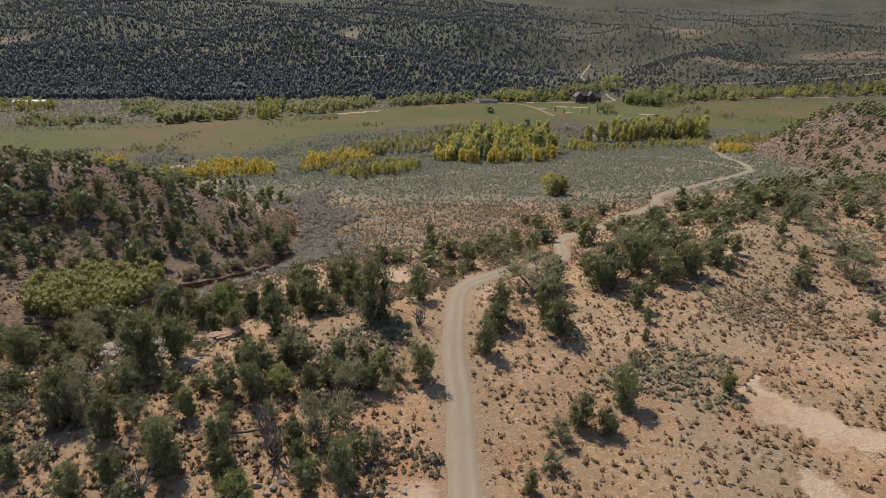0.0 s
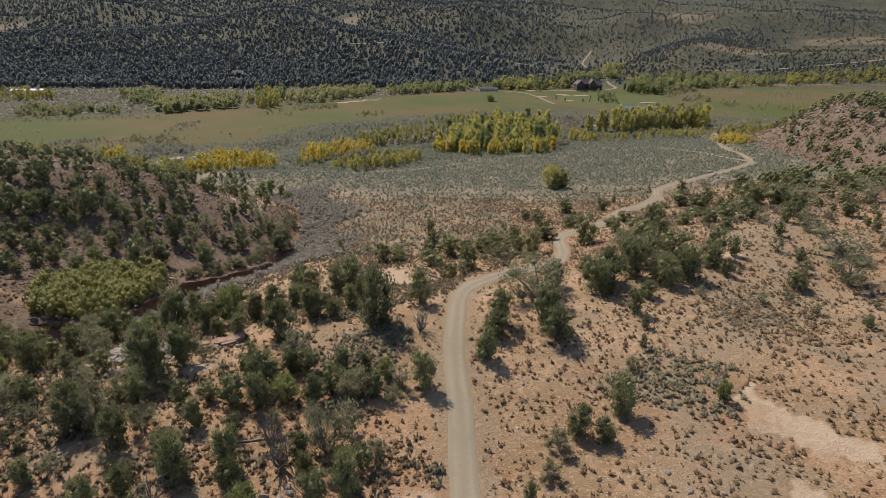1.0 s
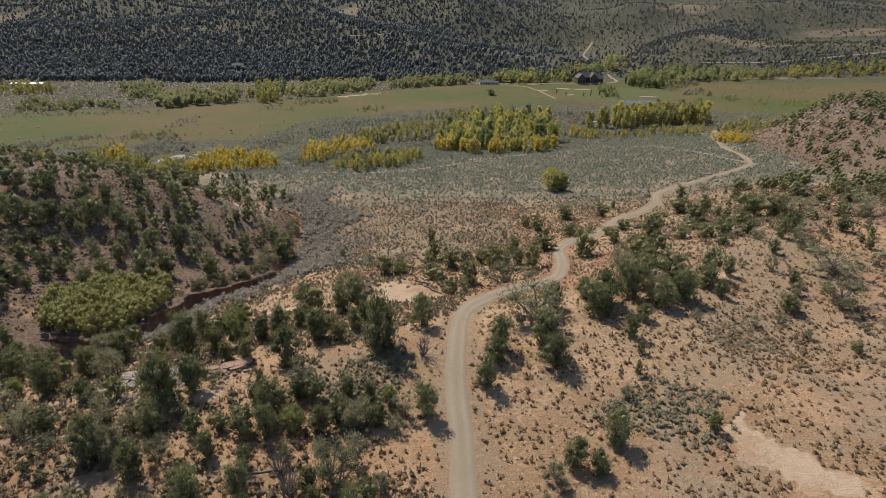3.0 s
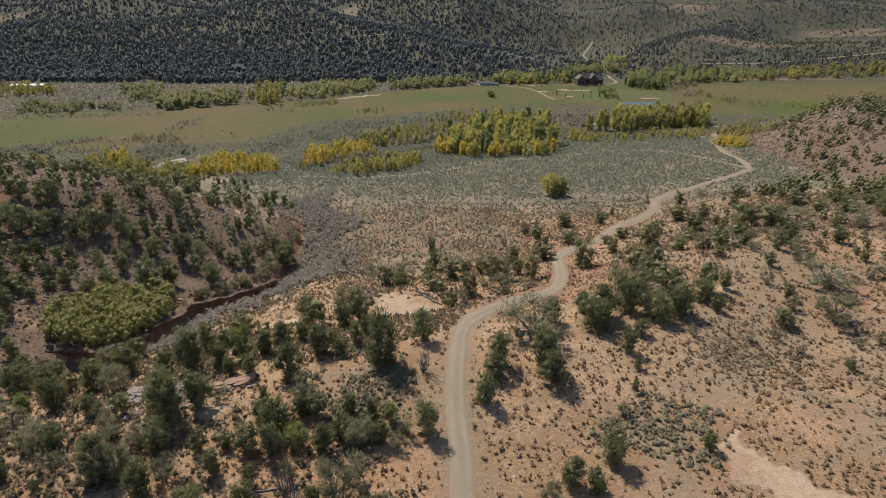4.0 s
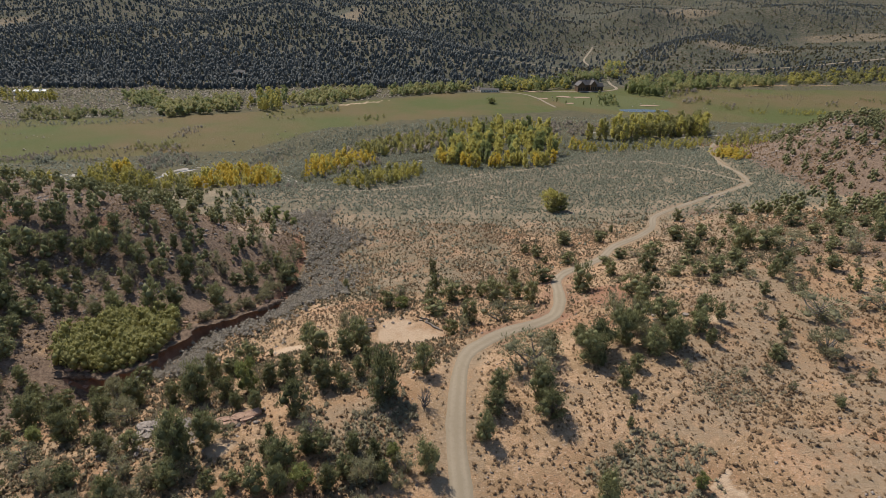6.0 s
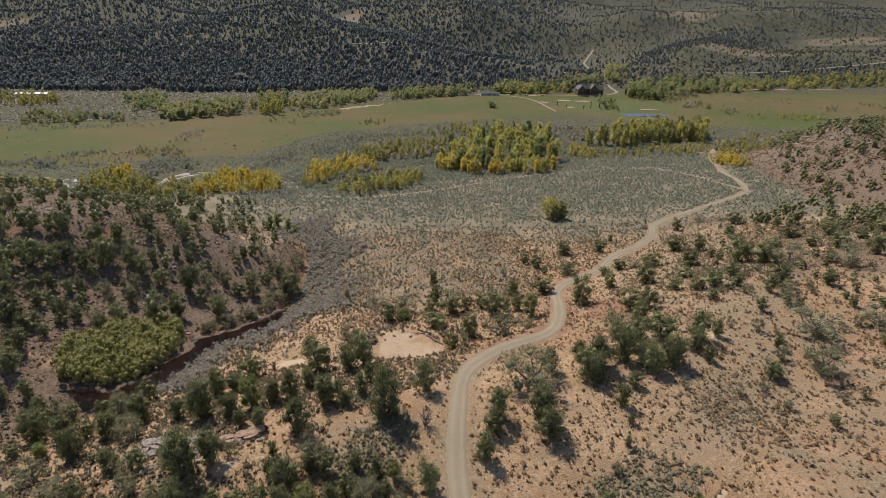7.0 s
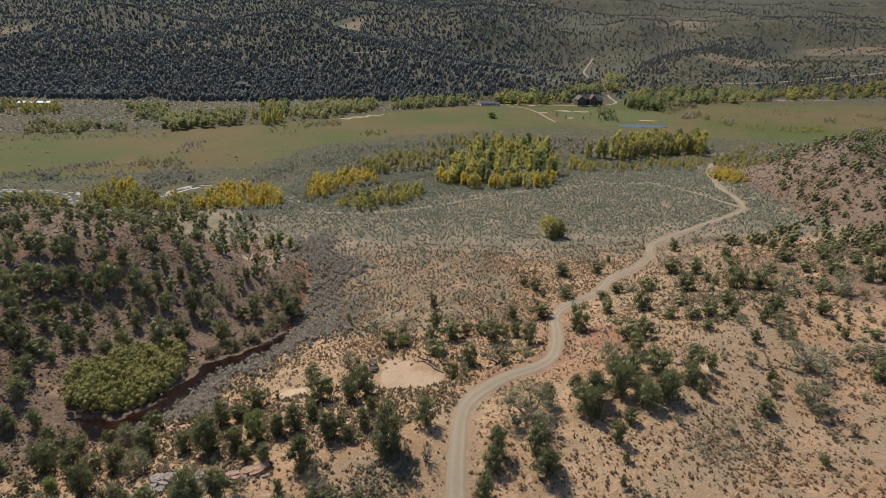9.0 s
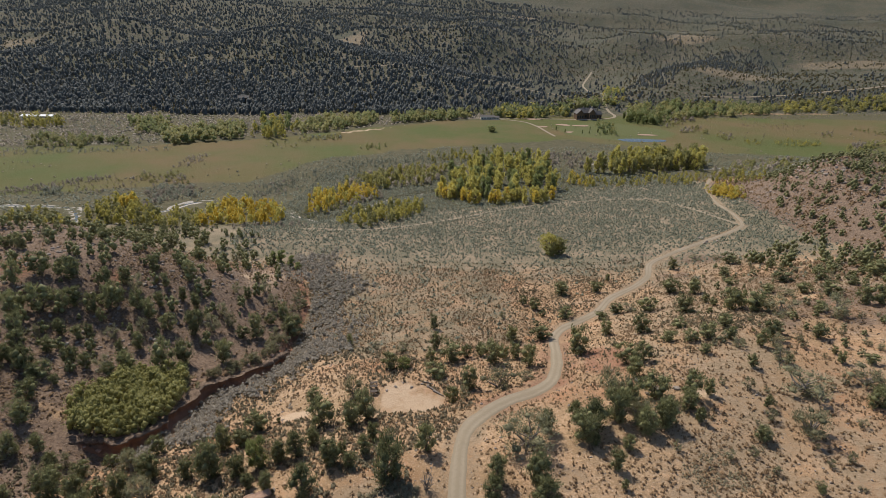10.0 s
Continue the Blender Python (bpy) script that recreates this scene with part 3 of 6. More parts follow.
def leaves(rng, centres, radii, count, size, tilt=0.9, squash=1.0, spiky=False):
    """Loose leaf triangles round clump centres: places and faces."""
    centres, radii = np.asarray(centres, float), np.asarray(radii, float)
    c, r = np.repeat(centres, count, 0), np.repeat(radii, count)
    out = rng.normal(size=c.shape)
    out /= np.linalg.norm(out, axis=1)[:, None]
    p = c + out * (r * rng.uniform(0.45, 1.08, len(c)))[:, None] * np.array([1, 1, squash])
    n = out + tilt * rng.normal(size=c.shape) * 0.6
    n /= np.linalg.norm(n, axis=1)[:, None]
    a = np.cross(n, rng.normal(size=c.shape))
    a /= np.linalg.norm(a, axis=1)[:, None] + 1e-9
    b = np.cross(n, a)
    s = (size * rng.uniform(0.6, 1.4, len(c)))[:, None]
    if spiky:
        way = out * 0.55 + np.array([0, 0, 1.0]) + 0.3 * rng.normal(size=c.shape)
        way /= np.linalg.norm(way, axis=1)[:, None]
        b = np.cross(way, rng.normal(size=c.shape))
        b /= np.linalg.norm(b, axis=1)[:, None] + 1e-9
        v = np.stack([p - 0.46 * b * s, p + 0.46 * b * s, p + 2.5 * way * s], 1).reshape(-1, 3)
        return v, np.arange(len(v)).reshape(-1, 3)
    v = np.stack([p + a * s, p - 0.5 * a * s + 0.8 * b * s, p - 0.5 * a * s - 0.8 * b * s], 1).reshape(-1, 3)
    return v, np.arange(len(v)).reshape(-1, 3)


OCTA_V = np.array([(1, 0, 0), (-1, 0, 0), (0, 1, 0), (0, -1, 0), (0, 0, 1), (0, 0, -1)], float)
OCTA_F = np.array([(0, 2, 4), (2, 1, 4), (1, 3, 4), (3, 0, 4), (2, 0, 5), (1, 2, 5), (3, 1, 5), (0, 3, 5)])


def cores(rng, centres, radii, squash=1.0, faces=OCTA_F):
    """Knobbly inner masses that close a crown; with the upper faces alone, hollow leafy domes."""
    n = len(OCTA_V)
    c, r = np.asarray(centres, float), np.asarray(radii, float)
    turn = rng.uniform(0, 6.3, len(c))[:, None]
    way = OCTA_V[None] * rng.uniform(0.8, 1.3, (len(c), n, 1))
    x, y = way[..., 0] * np.cos(turn) - way[..., 1] * np.sin(turn), way[..., 0] * np.sin(turn) + way[..., 1] * np.cos(turn)
    v = c[:, None, :] + np.stack([x, y, way[..., 2] * squash], -1) * r[:, None, None]
    f = np.arange(len(c))[:, None, None] * n + faces[None]
    return v.reshape(-1, 3), f.reshape(-1, 3)


def joined(*pieces):
    v, f, n = [], [], 0
    for a, b in pieces:
        v.append(a)
        f.append(b + n)
        n += len(a)
    return np.concatenate(v), np.concatenate(f)


def limb(points, radii, sides=6):
    """A tapered, bent limb as triangles."""
    v, f = [], []
    points = np.asarray(points, float)
    for k, (p, r) in enumerate(zip(points, radii)):
        way = points[min(k + 1, len(points) - 1)] - points[max(k - 1, 0)]
        way /= np.linalg.norm(way)
        a = np.cross(way, (0.3, 0.9, 0.2))
        a /= np.linalg.norm(a)
        b = np.cross(way, a)
        for q in range(sides):
            t = 2 * math.pi * q / sides
            v.append(p + r * (a * math.cos(t) + b * math.sin(t)))
    for k in range(len(points) - 1):
        for q in range(sides):
            i, j = k * sides + q, k * sides + (q + 1) % sides
            f += [(i, j, j + sides), (i, j + sides, i + sides)]
    return np.array(v), np.array(f)


def bent(rng, start, end, wobble, count=4):
    p = np.linspace(start, end, count)
    p[1:-1] += rng.normal(size=(count - 2, 3)) * wobble
    return p


def tree_kind(name, seed, crown_mat, bark_mat, label, lobes, spread, low, leaf, per_clump, clumps, point=0.0, stems=2, group="", thin=0.0, category="tree", spiky=False, reach=(0.30, 0.62), lump=(0.42, 0.62), hollow=False):
    """A tree one metre high, made once: trunk with limbs, and a crown of many small leaf tufts round its lobes."""
    rng = np.random.default_rng(seed)
    root = new(name)
    tagged(root, label, category, group)
    heads, sizes = [], []
    for k in range(lobes):
        h = low + (0.96 - low) * (k + 0.5) / lobes + rng.normal() * 0.03
        fat = spread * (math.sin(math.pi * min(1, max(0.06, (h - low * 0.6) / (1.08 - low * 0.6)))) ** 0.6) * (1 - point * h)
        turn = k * 2.4 + rng.uniform(-0.5, 0.5)
        out = fat * rng.uniform(*reach)
        r = fat * rng.uniform(*lump)
        h = min(h, 1.0 - r * 0.75)
        heads.append((out * math.cos(turn), out * math.sin(turn), max(h, r * 0.8)))
        sizes.append(r)
    heads, sizes = np.array(heads), np.array(sizes)
    wood = []
    for s in range(stems):
        foot = np.array([rng.normal() * 0.02, rng.normal() * 0.02, -0.06])
        top = heads[min(lobes - 1, lobes // 2 + s)]
        wood.append(limb(bent(rng, foot, top, 0.025), [0.038, 0.028, 0.018, 0.006]))
    for k in range(lobes):
        start = np.array([0, 0, 0.12 + 0.3 * k / lobes])
        wood.append(limb(bent(rng, start, heads[k], 0.03, 3), [0.016, 0.011, 0.004], 4))
    if thin > 0.42:
        for k, (wv, wf) in enumerate(wood):
            part("stem" if k < stems else "branch", mesh_of("branch", wv, wf, bark_mat, False), root)
    else:
        part("trunk", mesh_of("trunk", *joined(*wood), bark_mat, False), root, "rough grey-brown bark")
    pick = rng.integers(0, lobes, clumps)
    off = rng.normal(size=(clumps, 3))
    off /= np.linalg.norm(off, axis=1)[:, None]
    off[:, 2] *= 1.35 if spiky else 1.0
    centre = heads[pick] + off * (sizes[pick] * rng.uniform(0.55, 1.02, clumps))[:, None]
    centre[:, 2] = np.clip(centre[:, 2], low * 0.5, 1.0)
    pieces = [leaves(rng, centre, np.full(clumps, spread * 0.26), per_clump, leaf, spiky=spiky)]
    if thin < 1:
        pieces.append(cores(rng, heads, sizes * (0.86 - thin * 0.5), 1.3 if hollow else 1.0, OCTA_F[:4] if hollow else OCTA_F))
    part("crown", mesh_of("crown", *joined(*pieces), crown_mat, False), root)
    return root


def bare_kind(name, seed, label, group):
    """A leafless, twisted dead juniper one metre high."""
    rng = np.random.default_rng(seed)
    root = new(name)
    tagged(root, label, "dead tree", group)
    for k in range(13):
        turn, out, h = k * 2.4, rng.uniform(0.15, 0.5), rng.uniform(0.4, 1.0)
        tip = np.array([out * math.cos(turn), out * math.sin(turn), h])
        wood = [limb(bent(rng, (0, 0, -0.05 + 0.02 * k), tip, 0.05), [0.03, 0.022, 0.014, 0.004], 5)]
        for q in range(5):
            a = tip * rng.uniform(0.55, 0.95)
            wood.append(limb(bent(rng, a, a + rng.normal(size=3) * 0.13 + np.array([0, 0, 0.08]), 0.02, 3), [0.008, 0.006, 0.002], 3))
        part("branch", mesh_of("branch", *joined(*wood), DEAD, False), root, "bare silver-grey branch")
    return root


PLANTED = []


def plant(kinds, x, y, high, rng, wide=None, lean=3.0, sink=0.03):
    """One of the kinds, set on the ground at its true height."""
    kind = kinds[int(rng.integers(len(kinds)))]
    if along(np.array(float(x)), np.array(float(y)), ROAD_LINE)[0] < 2.0 + 0.2 * high:
        return None
    w = high * (wide if wide else rng.uniform(0.9, 1.15))
    m = pose(x, y, float(ground_z(x, y)) - sink * high, rng.normal() * lean, rng.normal() * lean, rng.uniform(0, 360)) @ Matrix.Diagonal((w, w, high, 1))
    ob = copy_thing(kind, m)
    ob.matrix_basis = m
    PLANTED.append(ob)
    return ob


def scatter(rng, corners, count, gap):
    """Places inside a patch, no two nearer than gap."""
    c = np.array(corners, float)
    lo, hi = c.min(0), c.max(0)
    out = []
    for _ in range(count * 30):
        p = rng.uniform(lo, hi)
        if inside(p[0], p[1], corners) and all((p[0] - a) ** 2 + (p[1] - b) ** 2 > gap * gap for a, b in out):
            out.append((float(p[0]), float(p[1])))
            if len(out) == count:
                break
    return out


def strew(name, rng, x, y, high, wide, blades, material, label, category, sides=5):
    """Very many low plants as one object: each a lopsided leafy mound, with loose sprigs standing out of the larger ones."""
    n = len(x)
    z = ground_z(x, y)
    turn = np.arange(sides)[None, :] * (2 * math.pi / sides) + rng.uniform(0, 6.3, (n, 1)) + rng.normal(size=(n, sides)) * 0.2
    out = wide[:, None] * 0.42 * rng.uniform(0.5, 1.3, (n, sides))
    rim = np.stack([x[:, None] + np.cos(turn) * out, y[:, None] + np.sin(turn) * out, z[:, None] + high[:, None] * rng.uniform(0.0, 0.35, (n, sides))], -1)
    top = np.stack([x + rng.normal(size=n) * wide * 0.12, y + rng.normal(size=n) * wide * 0.12, z + high * rng.uniform(0.75, 1.1, n)], -1)[:, None, :]
    v = np.concatenate([rim, top], 1).reshape(-1, 3)
    k = np.arange(sides)
    f = (np.arange(n)[:, None, None] * (sides + 1) + np.stack([k, (k + 1) % sides, np.full(sides, sides)], 1)[None]).reshape(-1, 3)
    extra = max(0, blades - sides)
    if extra:
        turn = rng.uniform(0, 6.3, (n, extra))
        reach = rng.uniform(0.15, 0.7, (n, extra)) * wide[:, None]
        tip = np.stack([x[:, None] + np.cos(turn) * reach, y[:, None] + np.sin(turn) * reach, z[:, None] + high[:, None] * rng.uniform(0.45, 1.3, (n, extra))], -1)
        foot = np.stack([x[:, None] + np.cos(turn) * reach * 0.4, y[:, None] + np.sin(turn) * reach * 0.4, z[:, None] + high[:, None] * rng.uniform(0.1, 0.4, (n, extra))], -1)
        side = np.stack([-np.sin(turn), np.cos(turn), turn * 0], -1) * (wide[:, None] * rng.uniform(0.12, 0.24, (n, extra)))[..., None]
        sprig = np.stack([foot - side, foot + side, tip], 2).reshape(-1, 3)
        v, f = joined((v, f), (sprig, np.arange(len(sprig)).reshape(-1, 3)))
    return tagged(new(name, mesh_of(name, v, f, material, False)), label, category, kind="stuff")


def clear_of_roads(x, y, gap=2.1):
    keep = along(x, y, ROAD_LINE)[0] > gap
    keep &= along(x, y, TRACK_LINE)[0] > 1.1
    px, py, pu, pv, pz = PAD
    return keep & (np.hypot((x - px) / pu, (y - py) / pv) > 0.85)


def crowns(name, rng, places, material, label, category, lobes=6, per=6, leaf=0.045, spread=0.42, heart=0.95, tall=1.15, hollow=True):
    """Trees that stand too far off to pick apart, as one object: each a heap of leafy lobes, full below and narrower above."""
    x, y, h = np.array(places, float).T
    z = ground_z(x, y)
    n = len(x)
    up = 0.16 + 0.68 * np.arange(lobes)[None, :] / (lobes - 1) + rng.normal(size=(n, lobes)) * 0.05
    fat = h[:, None] * spread * np.sin(math.pi * np.clip(0.30 + 0.62 * up, 0, 0.95)) ** 0.8
    turn = np.arange(lobes)[None, :] * 2.4 + rng.uniform(0, 6.3, (n, 1)) + rng.normal(size=(n, lobes)) * 0.3
    out = fat * rng.uniform(0.25, 0.75, (n, lobes))
    centres = np.stack([x[:, None] + out * np.cos(turn), y[:, None] + out * np.sin(turn), z[:, None] + h[:, None] * up], -1).reshape(-1, 3)
    radii = (fat * rng.uniform(0.48, 0.72, (n, lobes))).ravel()
    size = np.repeat(np.repeat(h * leaf, lobes), per)
    v, f = joined(leaves(rng, centres, radii * 1.05, per, size, spiky=True), cores(rng, centres, radii * heart, tall, OCTA_F[:4] if hollow else OCTA_F))
    return tagged(new(name, mesh_of(name, v, f, material, False)), label, category, kind="stuff")


RNG = np.random.default_rng(11)
G_JUN, G_COT = "junipers on the slopes", "cottonwoods by the creek"
LOOSE, LUMPS = (0.30, 0.80), (0.30, 0.50)
JUNIPERS = [tree_kind("juniper_tree", 100 + k, JUNIPER, BARK, "dark olive juniper tree standing on red sandy soil", 15 + k % 3, 0.42 + 0.035 * (k % 3), 0.08, 0.022, 31, 104, 0.16 * (k % 3), 2, G_JUN, 0.2, spiky=True, reach=LOOSE, lump=LUMPS) for k in range(6)]
FAR_JUNIPERS = [tree_kind("juniper_tree", 150 + k, JUNIPER, BARK, "dark green juniper tree on the dry slope", 12, 0.42 + 0.03 * (k % 3), 0.08, 0.028, 20, 68, 0.16 * (k % 3), 1, G_JUN, 0.1, spiky=True, reach=LOOSE, lump=LUMPS) for k in range(5)]
PINYONS = [tree_kind("pinyon_pine", 120 + k, PINYON, BARK, "fresh green bushy pinyon among the junipers", 13, 0.44, 0.10, 0.023, 32, 96, 0.2, 1, "pinyons on the slopes", 0.15, spiky=True, reach=LOOSE, lump=LUMPS) for k in range(2)]
SHRUBS = [tree_kind("mountain_mahogany", 130 + k, OPEN_LEAF, DEAD, "open grey-green shrub with bare grey branches", 10, 0.50, 0.14, 0.021, 32, 96, 0.0, 3, "grey shrubs on the slopes", 0.45, "shrub", True, (0.4, 0.95), (0.26, 0.46)) for k in range(3)]
FAR_SHRUBS = [tree_kind("mountain_mahogany", 136 + k, OPEN_LEAF, DEAD, "open grey-green shrub with bare grey branches", 9, 0.50, 0.12, 0.029, 18, 64, 0.0, 2, "grey shrubs on the slopes", 0.43, "shrub", True, (0.4, 0.95), (0.26, 0.46)) for k in range(3)]
BARES = [bare_kind("dead_juniper", 140 + k, "dead leafless grey juniper with twisted branches", "dead junipers") for k in range(2)]
COTTONS = {}
for tone, mat, words in (("gold", GOLD, "golden autumn cottonwood beside the creek"), ("yellow", YELLOW, "yellow-green autumn cottonwood beside the creek"), ("green", GREEN, "still green cottonwood beside the creek"), ("olive", OLIVE, "olive-green cottonwood of the creek side")):
    COTTONS[tone] = [tree_kind("cottonwood_tree", 200 + 10 * len(COTTONS) + k, mat, BARK, words, 12, 0.25 + 0.05 * k, 0.05, 0.028, 20, 62, 0.20, 1, G_COT, 0.1, spiky=True, reach=(0.3, 0.8), lump=(0.34, 0.55), hollow=True) for k in range(2)]
KINDS = JUNIPERS + FAR_JUNIPERS + PINYONS + SHRUBS + FAR_SHRUBS + BARES + [t for pair in COTTONS.values() for t in pair]

JUNIPER_AT_A = [
    (-32.5, 36.3, 3.9, 2.2), (8.3, 37.4, 2.3, 1.4), (-30.0, 37.8, 3.6, 1.9), (-9.0, 38.4, 4.9, 2.1), (-40.2, 39.3, 3.1, 1.5), (-20.4, 39.5, 2.9, 2.7),
    (-25.8, 39.7, 5.4, 3.2), (-13.3, 40.4, 3.2, 1.9), (-9.9, 40.9, 3.1, 2.2), (-26.9, 41.4, 4.8, 3.2), (-21.7, 42.4, 4.3, 2.4), (-14.3, 42.5, 3.7, 2.0),
    (-34.4, 44.4, 5.3, 2.5), (17.6, 45.5, 2.7, 2.6), (14.8, 46.7, 4.1, 2.8), (-27.1, 47.8, 3.6, 1.6), (-40.8, 48.3, 6.0, 2.4), (-0.5, 48.4, 3.5, 1.7),
    (20.6, 50.2, 4.9, 3.5), (-21.5, 51.2, 4.6, 2.7), (-36.1, 52.4, 4.4, 3.6), (-15.2, 52.4, 4.0, 2.4), (-50.3, 53.5, 3.9, 3.4), (-8.1, 53.8, 3.3, 2.4),
]
JUNIPER_AT_B = [
    (-2.0, 55.3, 5.2, 2.9), (-22.3, 55.4, 5.1, 3.9), (-9.6, 57.6, 3.4, 1.8), (-37.6, 58.2, 8.5, 3.5), (-19.5, 58.7, 3.3, 2.6), (-12.8, 58.7, 3.4, 1.8),
    (-34.2, 60.4, 6.0, 2.5), (5.8, 60.8, 4.8, 2.9), (-50.1, 61.4, 3.9, 2.7), (27.3, 63.1, 1.8, 1.1), (16.0, 65.3, 5.0, 4.5), (-59.6, 66.1, 5.7, 4.1),
    (7.5, 66.1, 3.7, 3.6), (60.3, 66.4, 1.7, 1.3), (-23.4, 66.9, 5.8, 4.6), (29.2, 67.8, 1.8, 1.3), (15.0, 68.4, 6.4, 4.3), (-30.0, 68.8, 3.8, 2.3),
    (8.4, 69.3, 5.2, 3.6), (-33.3, 69.9, 3.2, 2.3), (-9.9, 70.0, 9.0, 5.1), (29.0, 71.9, 4.1, 1.7), (-57.3, 72.4, 5.4, 3.6), (-66.7, 73.8, 5.2, 3.7),
]
JUNIPER_AT_C = [
    (-36.8, 73.8, 5.1, 2.2), (-16.7, 73.8, 3.0, 2.6), (-41.7, 74.4, 8.0, 4.0), (-20.4, 74.8, 5.5, 4.0), (-72.9, 74.9, 6.4, 4.8), (-46.8, 75.2, 4.5, 1.8),
    (32.7, 76.8, 2.7, 2.6), (-30.2, 77.1, 4.6, 2.7), (-3.7, 77.5, 5.8, 3.7), (-54.5, 77.5, 5.9, 4.0), (27.0, 77.6, 2.5, 1.4), (-14.8, 77.6, 4.0, 2.5),
    (-18.7, 77.8, 2.9, 1.4), (-27.5, 78.7, 5.1, 3.6), (57.5, 79.1, 3.1, 2.9), (25.7, 79.3, 6.1, 5.4), (36.9, 81.4, 5.0, 4.7), (-13.8, 82.0, 3.8, 2.4),
    (19.1, 82.2, 4.6, 3.2), (40.9, 82.4, 5.3, 3.5), (-25.5, 82.5, 4.2, 2.4), (27.4, 82.8, 6.0, 6.4), (41.9, 83.4, 5.9, 3.9), (48.4, 83.7, 3.2, 2.1),
]
JUNIPER_AT_D = [
    (33.0, 85.2, 7.6, 4.7), (-80.1, 85.3, 3.6, 2.8), (-44.5, 85.6, 5.6, 3.4), (25.2, 86.1, 3.9, 3.1), (-40.8, 86.6, 3.6, 4.1), (-89.3, 87.4, 5.1, 3.5),
    (84.0, 87.4, 4.5, 4.4), (47.5, 87.6, 4.3, 3.7), (63.2, 88.0, 3.0, 1.8), (-59.5, 88.2, 4.5, 3.3), (-85.0, 89.2, 4.5, 3.6), (36.9, 89.3, 6.4, 4.4),
    (-19.0, 90.1, 6.1, 4.7), (49.5, 91.4, 6.0, 4.1), (-25.8, 91.6, 6.9, 5.2), (53.4, 92.1, 3.8, 2.5), (42.4, 92.1, 5.8, 5.8), (-16.4, 92.3, 7.1, 3.3),
    (-40.2, 92.9, 5.1, 4.4), (53.2, 98.9, 1.8, 1.7), (41.7, 101.4, 5.0, 4.4), (93.7, 102.0, 2.4, 3.2), (67.6, 102.1, 3.2, 2.3), (1.6, 102.8, 4.8, 3.4),
]
JUNIPER_AT_E = [
    (87.8, 102.9, 3.0, 2.0), (-30.6, 103.8, 4.0, 4.0), (76.8, 103.9, 2.3, 2.0), (5.6, 106.2, 6.2, 4.0), (89.2, 107.1, 2.1, 1.6), (60.4, 108.8, 2.6, 3.3),
    (46.5, 109.1, 5.4, 4.0), (42.7, 109.6, 5.3, 5.4), (74.4, 111.1, 4.7, 2.9), (-103.9, 112.1, 6.8, 4.7), (-99.4, 112.6, 3.9, 5.3), (-108.7, 114.3, 5.0, 3.1),
    (-2.5, 114.9, 3.8, 5.7), (90.8, 115.4, 4.0, 4.1), (79.5, 115.8, 5.2, 3.6), (69.5, 115.9, 3.4, 3.3), (60.1, 116.2, 3.4, 3.6), (64.6, 117.0, 4.3, 4.8),
    (-86.6, 117.7, 4.2, 3.2), (55.6, 118.4, 3.3, 4.3), (-97.1, 118.7, 5.7, 2.9), (21.5, 118.9, 6.7, 4.1), (-93.2, 119.1, 5.0, 2.7), (-14.5, 120.2, 5.3, 4.2),
]
JUNIPER_AT_F = [
    (-83.9, 121.5, 6.4, 6.0), (12.3, 122.3, 6.7, 6.0), (-3.4, 123.2, 4.6, 3.0), (72.5, 123.8, 3.9, 4.4), (35.0, 124.0, 8.1, 5.7), (-113.8, 124.4, 7.3, 3.6),
    (-76.8, 124.9, 9.1, 5.9), (1.9, 125.0, 5.6, 6.4), (19.0, 125.2, 4.6, 3.4), (15.7, 125.5, 3.8, 3.1), (5.8, 127.5, 3.8, 2.8), (-89.4, 127.7, 4.8, 3.1),
    (9.7, 128.2, 3.9, 3.1), (62.8, 128.6, 2.8, 4.0), (-72.6, 129.0, 7.7, 5.4), (53.3, 129.6, 5.4, 5.0), (-102.1, 130.5, 4.2, 3.2), (-106.6, 130.6, 5.0, 4.4),
    (-87.1, 132.1, 5.3, 3.9), (102.0, 132.1, 3.3, 4.0), (-100.1, 132.1, 4.7, 3.5), (-120.7, 132.2, 7.6, 4.7), (-63.9, 132.6, 7.3, 2.9), (-2.5, 132.9, 5.6, 2.9),
]
JUNIPER_AT_G = [
    (119.2, 133.5, 5.9, 4.7), (115.8, 134.4, 6.0, 4.7), (46.1, 135.5, 4.8, 3.6), (-115.8, 137.4, 9.8, 7.5), (28.1, 138.0, 4.6, 6.3), (88.8, 138.7, 6.3, 7.2),
    (-65.4, 138.8, 3.3, 6.1), (19.7, 139.0, 5.4, 4.4), (-100.9, 139.4, 4.1, 2.7), (-112.1, 140.2, 6.0, 4.6), (-28.6, 141.3, 3.9, 2.1), (-82.8, 141.8, 5.8, 4.8),
    (-104.7, 142.1, 6.6, 3.7), (83.7, 142.5, 7.1, 6.0), (-110.1, 142.7, 6.0, 4.4), (-76.0, 143.0, 8.3, 4.5), (87.4, 144.1, 5.8, 3.4), (-127.4, 144.1, 7.9, 5.0),
    (-89.8, 144.7, 6.8, 3.4), (113.7, 145.0, 4.6, 5.7), (-101.6, 145.3, 8.1, 3.8), (72.4, 146.1, 5.5, 6.9), (-94.1, 146.9, 6.7, 4.5), (-63.3, 147.1, 4.3, 4.3),
]
